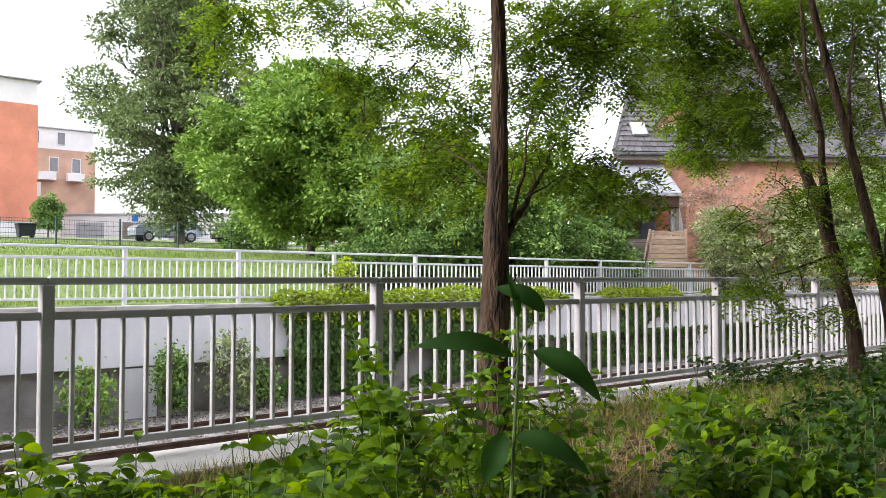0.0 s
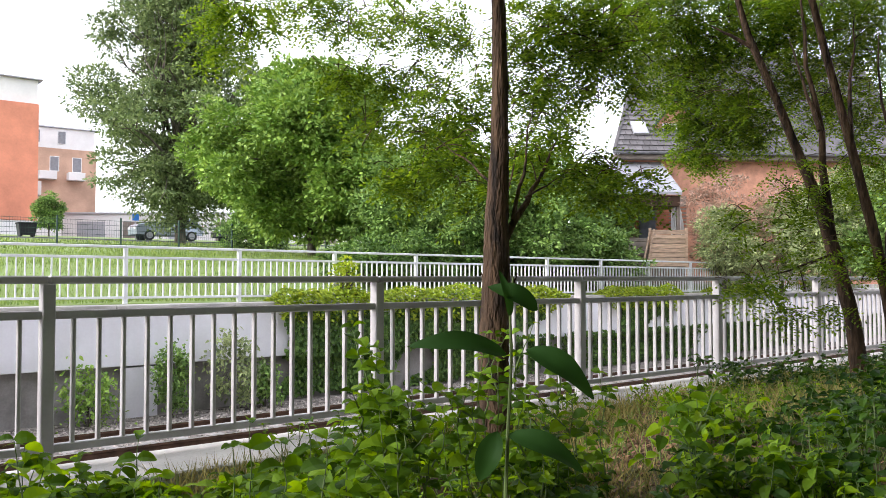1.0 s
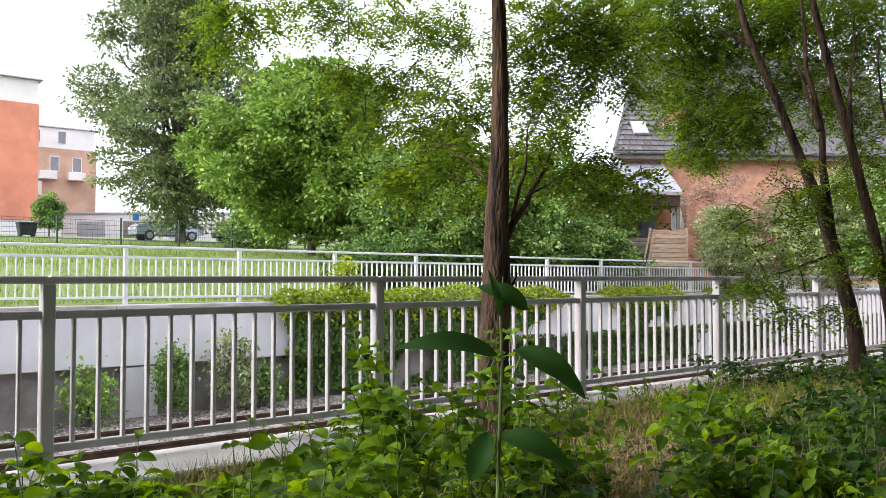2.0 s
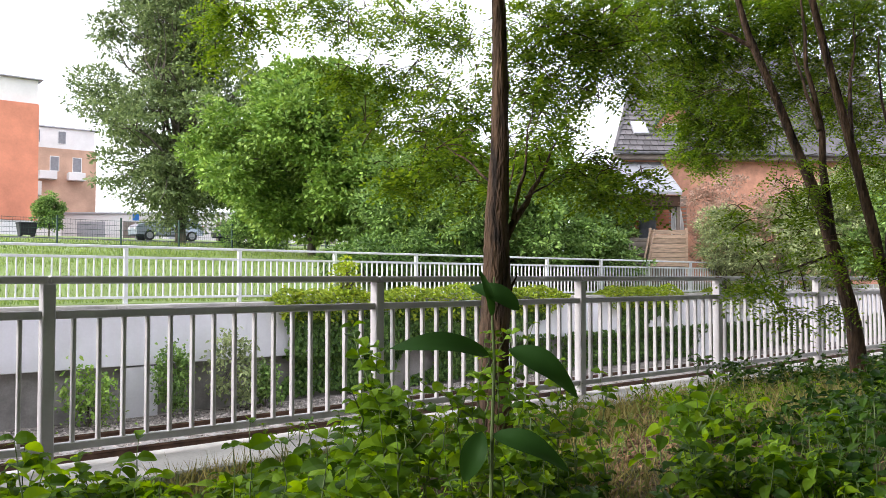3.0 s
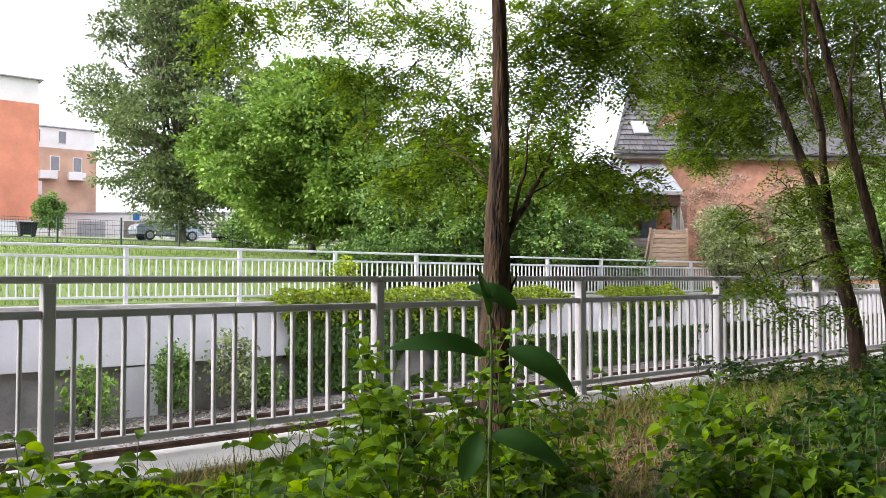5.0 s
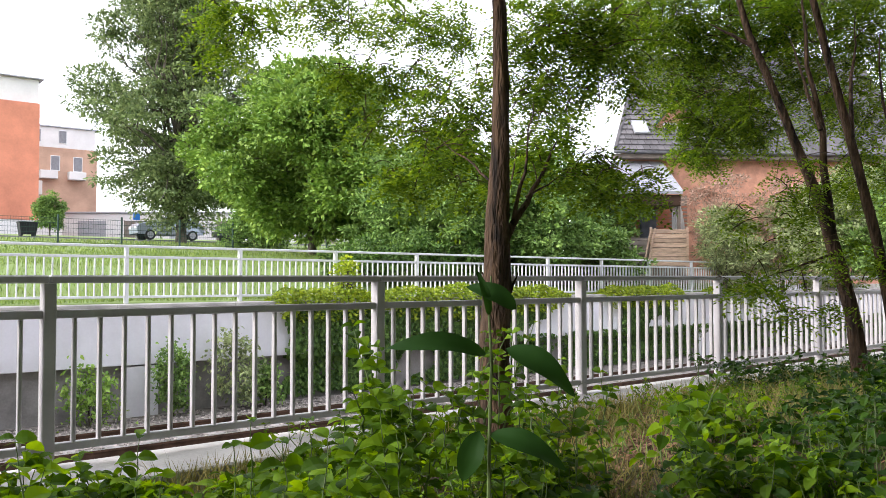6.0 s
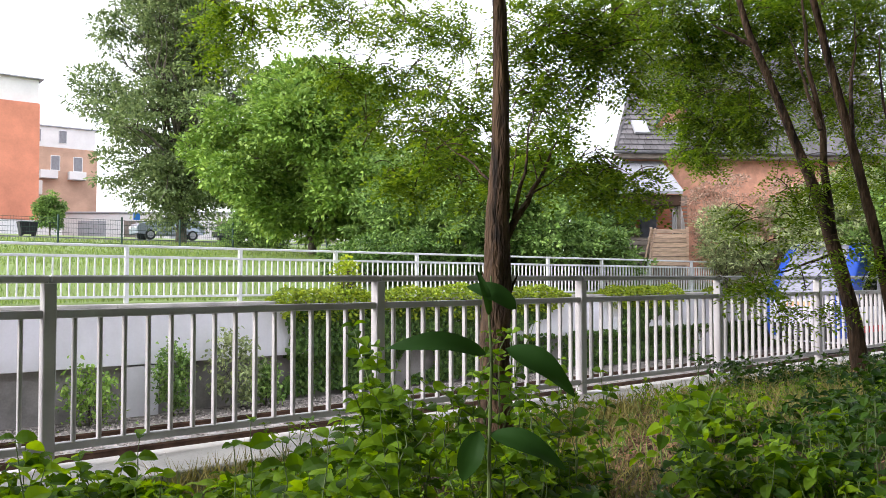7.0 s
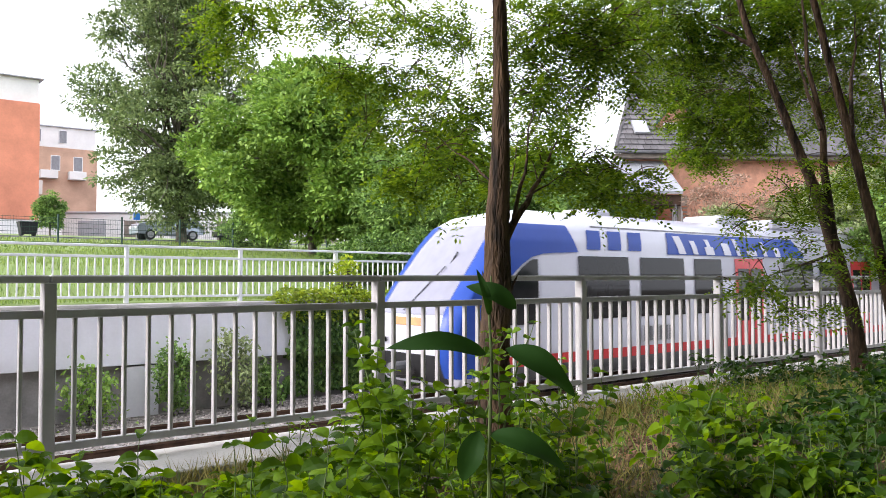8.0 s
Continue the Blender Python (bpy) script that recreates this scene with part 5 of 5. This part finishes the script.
def sapling(label, foot, top, leaf, pairs, size, seed, side_shoots=2):
    """An upright shoot with round leaves in pairs, and side shoots."""
    t = thing("sapling", label, "sapling", "round-leaved shoots on the bank", m=pose(*foot))
    rng = np.random.default_rng(seed)
    o = np.array(foot)
    main = [p - o for p in bend(foot, top, 8, 0.02, rng)]
    shoots = [main]
    for k in range(side_shoots):
        a = main[2 + k * 2 % 5]
        e = a + np.array([rng.uniform(-0.22, 0.22), rng.uniform(-0.22, 0.22), rng.uniform(0.12, 0.35)])
        shoots.append(bend(a, e, 5, 0.04, rng))
    for i, s in enumerate(shoots):
        b = Bush(seed + i)
        b.tube(s, [0.006 * (1 - 0.7 * j / (len(s) - 1)) for j in range(len(s))], 6)
        piece("stem", b.mesh("stem", STEM), t)
        lv = Bush(seed + 50 + i)
        P, A, N, S = [], [], [], []
        n = pairs if i == 0 else max(3, pairs // 2)
        for k in range(n):
            u = 0.2 + 0.8 * k / max(1, n - 1)
            j = min(len(s) - 2, int(u * (len(s) - 1)))
            p = s[j] + (s[j + 1] - s[j]) * (u * (len(s) - 1) - j)
            a0 = k * 1.57 + rng.uniform(-0.4, 0.4)
            for q in (0, math.pi):
                P.append(p)
                A.append((math.cos(a0 + q), math.sin(a0 + q), rng.uniform(-0.1, 0.4)))
                N.append((rng.normal(0, 0.35), rng.normal(-0.3, 0.35), 0.9))
                S.append(size * rng.uniform(0.7, 1.2) * (0.7 if u > 0.9 else 1))
        S = np.array(S)
        lv.fine_leaves(P, A, N, S, S * 0.78, 0.32)
        piece("leaves", lv.mesh("leaves", leaf), t)


def ground_at(x, y, d):
    p = at(x, y, d)
    return p[0], p[1], near_level(p[0], p[1]) - 0.02


for i, (px, py, d, n, s) in enumerate(((668, 615, 3.3, 10, 0.075), (690, 660, 3.1, 9, 0.075), (640, 690, 3.2, 8, 0.07), (445, 745, 3.0, 6, 0.08), (415, 790, 2.9, 5, 0.07), (545, 745, 3.2, 6, 0.07), (30, 775, 2.9, 5, 0.085),
                                       (985, 650, 3.6, 8, 0.06), (1060, 660, 3.8, 8, 0.06), (745, 720, 3.2, 7, 0.065), (800, 690, 3.5, 8, 0.06), (930, 690, 3.4, 8, 0.065), (860, 590, 3.6, 8, 0.06), (700, 760, 2.9, 7, 0.07), (1230, 690, 3.6, 7, 0.08), (655, 640, 3.4, 9, 0.075), (705, 705, 3.1, 9, 0.08), (672, 725, 3.0, 9, 0.08), (610, 745, 3.1, 7, 0.075), (580, 775, 2.9, 6, 0.08), (500, 780, 3.0, 6, 0.08), (250, 770, 3.3, 6, 0.07), (880, 640, 3.5, 8, 0.065), (905, 590, 3.7, 8, 0.06), (835, 660, 3.4, 8, 0.065), (960, 730, 3.1, 7, 0.07), (1010, 700, 3.5, 7, 0.065))):
    sapling("upright shoot with round green leaves on the bank", ground_at(px + 12, py, d), at(px, py, d), LEAF_COVER, n, s * 1.3, 200 + i * 7, 3 if n > 6 else 1)

# ---- the broad-leaved plant close by, which sways ----


def broad_leaf(name, parent, base, tip, width, mat, normal, droop=0.12):
    """A leaf blade with a midrib fold and a curved outline."""
    base, tip = Vector(base), Vector(tip)
    d = tip - base
    ln = d.length
    d.normalize()
    nr = Vector(normal)
    sd = d.cross(nr).normalized()
    up = sd.cross(d)
    bm = bmesh.new()
    rows = []
    for i in range(13):
        t = i / 12
        w = width * (math.sin(math.pi * min(1, t ** 0.8)) ** 0.75) * 0.5 + 0.0008
        c = base + d * ln * t + up * (ln * (0.12 * math.sin(math.pi * t) - droop * t * t))
        row = []
        for k in (-1, -0.5, 0, 0.5, 1):
            wave = 0.012 * ln * math.sin(9 * t + 2 * k)
            row.append(bm.verts.new(c + sd * (w * k) + up * (abs(k) * w * 0.35 + wave * abs(k))))
        rows.append(row)
    for a, b in zip(rows, rows[1:]):
        for k in range(4):
            bm.faces.new((a[k], a[k + 1], b[k + 1], b[k]))
    return part(name, bm, mat, parent, smooth=True)


PD = 1.35
foot = (*at(880, 800, PD)[:2], -0.14)


def broad_plant():
    t = thing("broad_leaved_plant", "tall plant with broad dark green pointed leaves", "plant", m=pose(*foot))
    o = Vector(foot)
    L = lambda x, y, d=PD: Vector(at(x, y, d)) - o
    b = Bush(301)
    b.tube([(0, 0, 0), tuple(L(866, 880)), tuple(L(868, 760)), tuple(L(872, 640)), tuple(L(868, 560)), tuple(L(872, 490))], [0.005, 0.004, 0.0035, 0.003, 0.0025, 0.0015], 7)
    piece("stem", b.mesh("stem", STEM), t)
    for base, tip, w, nr in (((862, 628), (690, 606), 0.042, (-0.5, -0.7, 0.7)), ((896, 618), (1024, 694), 0.052, (-0.4, -0.7, 0.6)), ((916, 548), (830, 503), 0.040, (-0.4, -0.7, 0.5)),
                             ((866, 768), (1006, 822), 0.046, (-0.4, -0.7, 0.7)), ((850, 762), (818, 852), 0.046, (-0.7, -0.7, 0.2)),
                             ((868, 560), (850, 480), 0.016, (-0.4, -0.9, 0.1))):
        broad_leaf("leaf", t, L(*base), L(*tip, PD - 0.04 + 0.02 * (tip[0] % 3)), w, LEAF_BIG, nr)
    return t


the_plant = broad_plant()
# ---- street, fence and small things beyond the meadow ----


def mesh_fence():
    f = thing("mesh_fence", "low dark green wire mesh fence along the street", "fence")
    me, pm = None, None
    y = 36.5
    for i in range(14):
        x = -3 + i * 2.6
        z = far_level(y)
        if me is None:
            bm = bmesh.new()
            for k in range(27):
                add_box(bm, (k * 0.1 - 0.003, -0.004, 0.05), (k * 0.1 + 0.003, 0.004, 1.1))
            for k in range(6):
                add_box(bm, (0, -0.012, 0.06 + k * 0.2), (2.6, -0.006, 0.075 + k * 0.2))
            me = part("wire_panel", bm, FENCE_GREEN, f, m=pose(x, y, z)).data
            pm = part("post", box((-0.035, -0.035, -0.1), (0.035, 0.035, 1.22), 0.008), FENCE_GREEN, f, m=pose(x, y + 0.05, z)).data
        else:
            piece("wire_panel", me, f, pose(x, y, z))
            piece("post", pm, f, pose(x, y + 0.05, z))


mesh_fence()


def car(label, m, paint):
    """A parked hatchback: body, glasshouse, wheels and lights."""
    c = thing("parked_car", label, "car", "cars along the street", m=m)
    prof = [(-2.05, 0.35), (-2.1, 0.75), (-1.95, 0.95), (-1.6, 1.02), (-0.95, 1.08), (-0.35, 1.42), (0.9, 1.46), (1.6, 1.3), (1.95, 0.95), (2.08, 0.8), (2.05, 0.35)]
    bm = bmesh.new()
    rows = []
    for y, s in ((-0.85, 0.0), (-0.80, 0.03), (0.80, 0.03), (0.85, 0.0)):
        rows.append([bm.verts.new((x, y * (1.0 if z < 1.1 else 0.82), z + s)) for x, z in prof])
    for a, b in zip(rows, rows[1:]):
        for i in range(len(prof) - 1):
            bm.faces.new((a[i], a[i + 1], b[i + 1], b[i]))
    bm.faces.new(rows[0]), bm.faces.new(rows[-1])
    bmesh.ops.recalc_face_normals(bm, faces=bm.faces)
    part("body", bm, paint, c)
    for s in (-1, 1):
        bm = bmesh.new()
        q = [bm.verts.new((x, s * y, z)) for x, y, z in ((-0.85, 0.84, 1.06), (-0.3, 0.73, 1.38), (0.85, 0.73, 1.41), (1.5, 0.82, 1.08))]
        bm.faces.new(q)
        part("side_window", bm, GLASS_DARK, c)
        for x in (-1.3, 1.3):
            w = part("wheel", rod((x, s * 0.66, 0.31), (x, s * 0.87, 0.31), 0.31, sides=20), BLACK, c)
            part("rim", rod((x, s * 0.87, 0.31), (x, s * 0.885, 0.31), 0.2, sides=14), ZINC, w)
        part("headlight", box((-2.12, s * 0.55 - 0.15, 0.68), (-2.0, s * 0.55 + 0.15, 0.82), 0.02), FRAME_WHITE, c)
        part("tail_light", box((2.0, s * 0.65 - 0.1, 0.8), (2.09, s * 0.65 + 0.1, 0.98), 0.02), RED, c)
    return c


car("silver-blue hatchback parked beside the oak tree", pose(*on_far(-490, 44), 0, 0, -3), CAR_SILVER)
car("dark hatchback parked beneath the trees", pose(*on_far(-347, 46), 0, 0, -3), CAR_DARK)


def waste_bin():
    b = thing("waste_container", "dark grey wheeled waste container beside the street", "bin", m=pose(*on_far(-738, 42)))
    bm = bmesh.new()
    lo = [bm.verts.new((x, y, 0.12)) for x, y in ((-0.42, -0.3), (0.42, -0.3), (0.42, 0.3), (-0.42, 0.3))]
    hi = [bm.verts.new((x, y, 0.75)) for x, y in ((-0.5, -0.38), (0.5, -0.38), (0.5, 0.38), (-0.5, 0.38))]
    bm.faces.new(lo), bm.faces.new(hi)
    for i in range(4):
        bm.faces.new((lo[i], lo[(i + 1) % 4], hi[(i + 1) % 4], hi[i]))
    bmesh.ops.recalc_face_normals(bm, faces=bm.faces)
    part("tub", bm, BLACK, b)
    part("lid", box((-0.53, -0.41, 0.75), (0.53, 0.41, 0.86), 0.04), BLACK, b)
    for x in (-0.35, 0.35):
        part("wheel", rod((x, -0.28, 0.08), (x, 0.28, 0.08), 0.08, sides=10), BLACK, b)


waste_bin()


def sign(label, name, base, height, mat):
    s = thing(name, label, "sign", m=pose(*base))
    part("pole", rod((0, 0, -0.1), (0, 0, height), 0.035), ZINC, s)
    part("plate", box((-0.2, -0.05, height - 0.4), (0.2, -0.037, height), 0.005), mat, s)


sign("blue street sign on a grey pole beneath the oak", "street_sign", on_far(-545, 43), 1.6, SIGN_BLUE)


def grey_post():
    p = thing("marker_post", "slim grey steel post beside the path", "post", m=pose(*on_far(229, 29)))
    part("shaft", rod((0, 0, -0.1), (0, 0, 1.85), 0.05), ZINC, p)
    part("cap", rod((0, 0, 1.85), (0, 0, 1.90), 0.055, 0.03), ZINC, p)


grey_post()


def barrier():
    b = thing("path_barrier", "small red and white tubular barrier beside the path", "barrier", m=pose(*on_far(264, 29)))
    for x in (-0.2, 0.2):
        part("upright", rod((x, 0, -0.1), (x, 0, 0.62), 0.03), RED, b)
    part("crossbar", rod((-0.22, 0, 0.6), (0.22, 0, 0.6), 0.03), RED, b)
    part("board", box((-0.17, -0.02, 0.3), (0.17, 0.01, 0.42), 0.005), FRAME_WHITE, b)


barrier()


def path():
    xs = lin(17, 46, 29)
    bm = bmesh.new()
    rows = [[bm.verts.new((x, y, far_level(y) + 0.035)) for y in (19.5, 20.3, 21.0, 21.6, 22.3)] for x in xs]
    for a, b in zip(rows, rows[1:]):
        for k in range(4):
            bm.faces.new((a[k], b[k], b[k + 1], a[k + 1]))
    tagged(part("pavement", bm, PAVING), "pale reddish gravel path behind the railing", "path", kind="structure")


path()
wall_tuft = shrub("ivy_bush", "bright yellow-green bush growing over the coping", (11.4, WALL_Y + 0.15, 0.6), 0.34, 0.3, 1.15, LEAF_IVY_TOP, 700, 0.09, 0.075, 61, 0.10)


# ---- what moves ----


def motions():
    pace = 16.48
    walk(the_train, [(s, pose(10.30 + pace * (8.0 - s), TRACK_Y, RAIL_Z)) for s in (0.0, 2.0, 4.0, 6.0, 7.0, 8.0)])
    # the plant leans over slowly and comes to rest
    side = (math.sin(TURN), -math.cos(TURN))
    rows = []
    for s, push in ((0.0, 0.052), (0.5, 0.043), (1.0, 0.037), (1.5, 0.030), (2.2, 0.014), (3.0, 0.003), (3.5, 0.0), (4.5, -0.001), (6.0, -0.004), (7.0, -0.004), (8.0, -0.004)):
        lean = Matrix.Rotation(math.atan2(push * 0.75, 1.25), 4, Vector((-side[1], side[0], 0)))
        rows.append((s, Matrix.Translation((foot[0] + side[0] * push * 0.25, foot[1] + side[1] * push * 0.25, foot[2])) @ lean))
    walk(the_plant, rows)


motions()
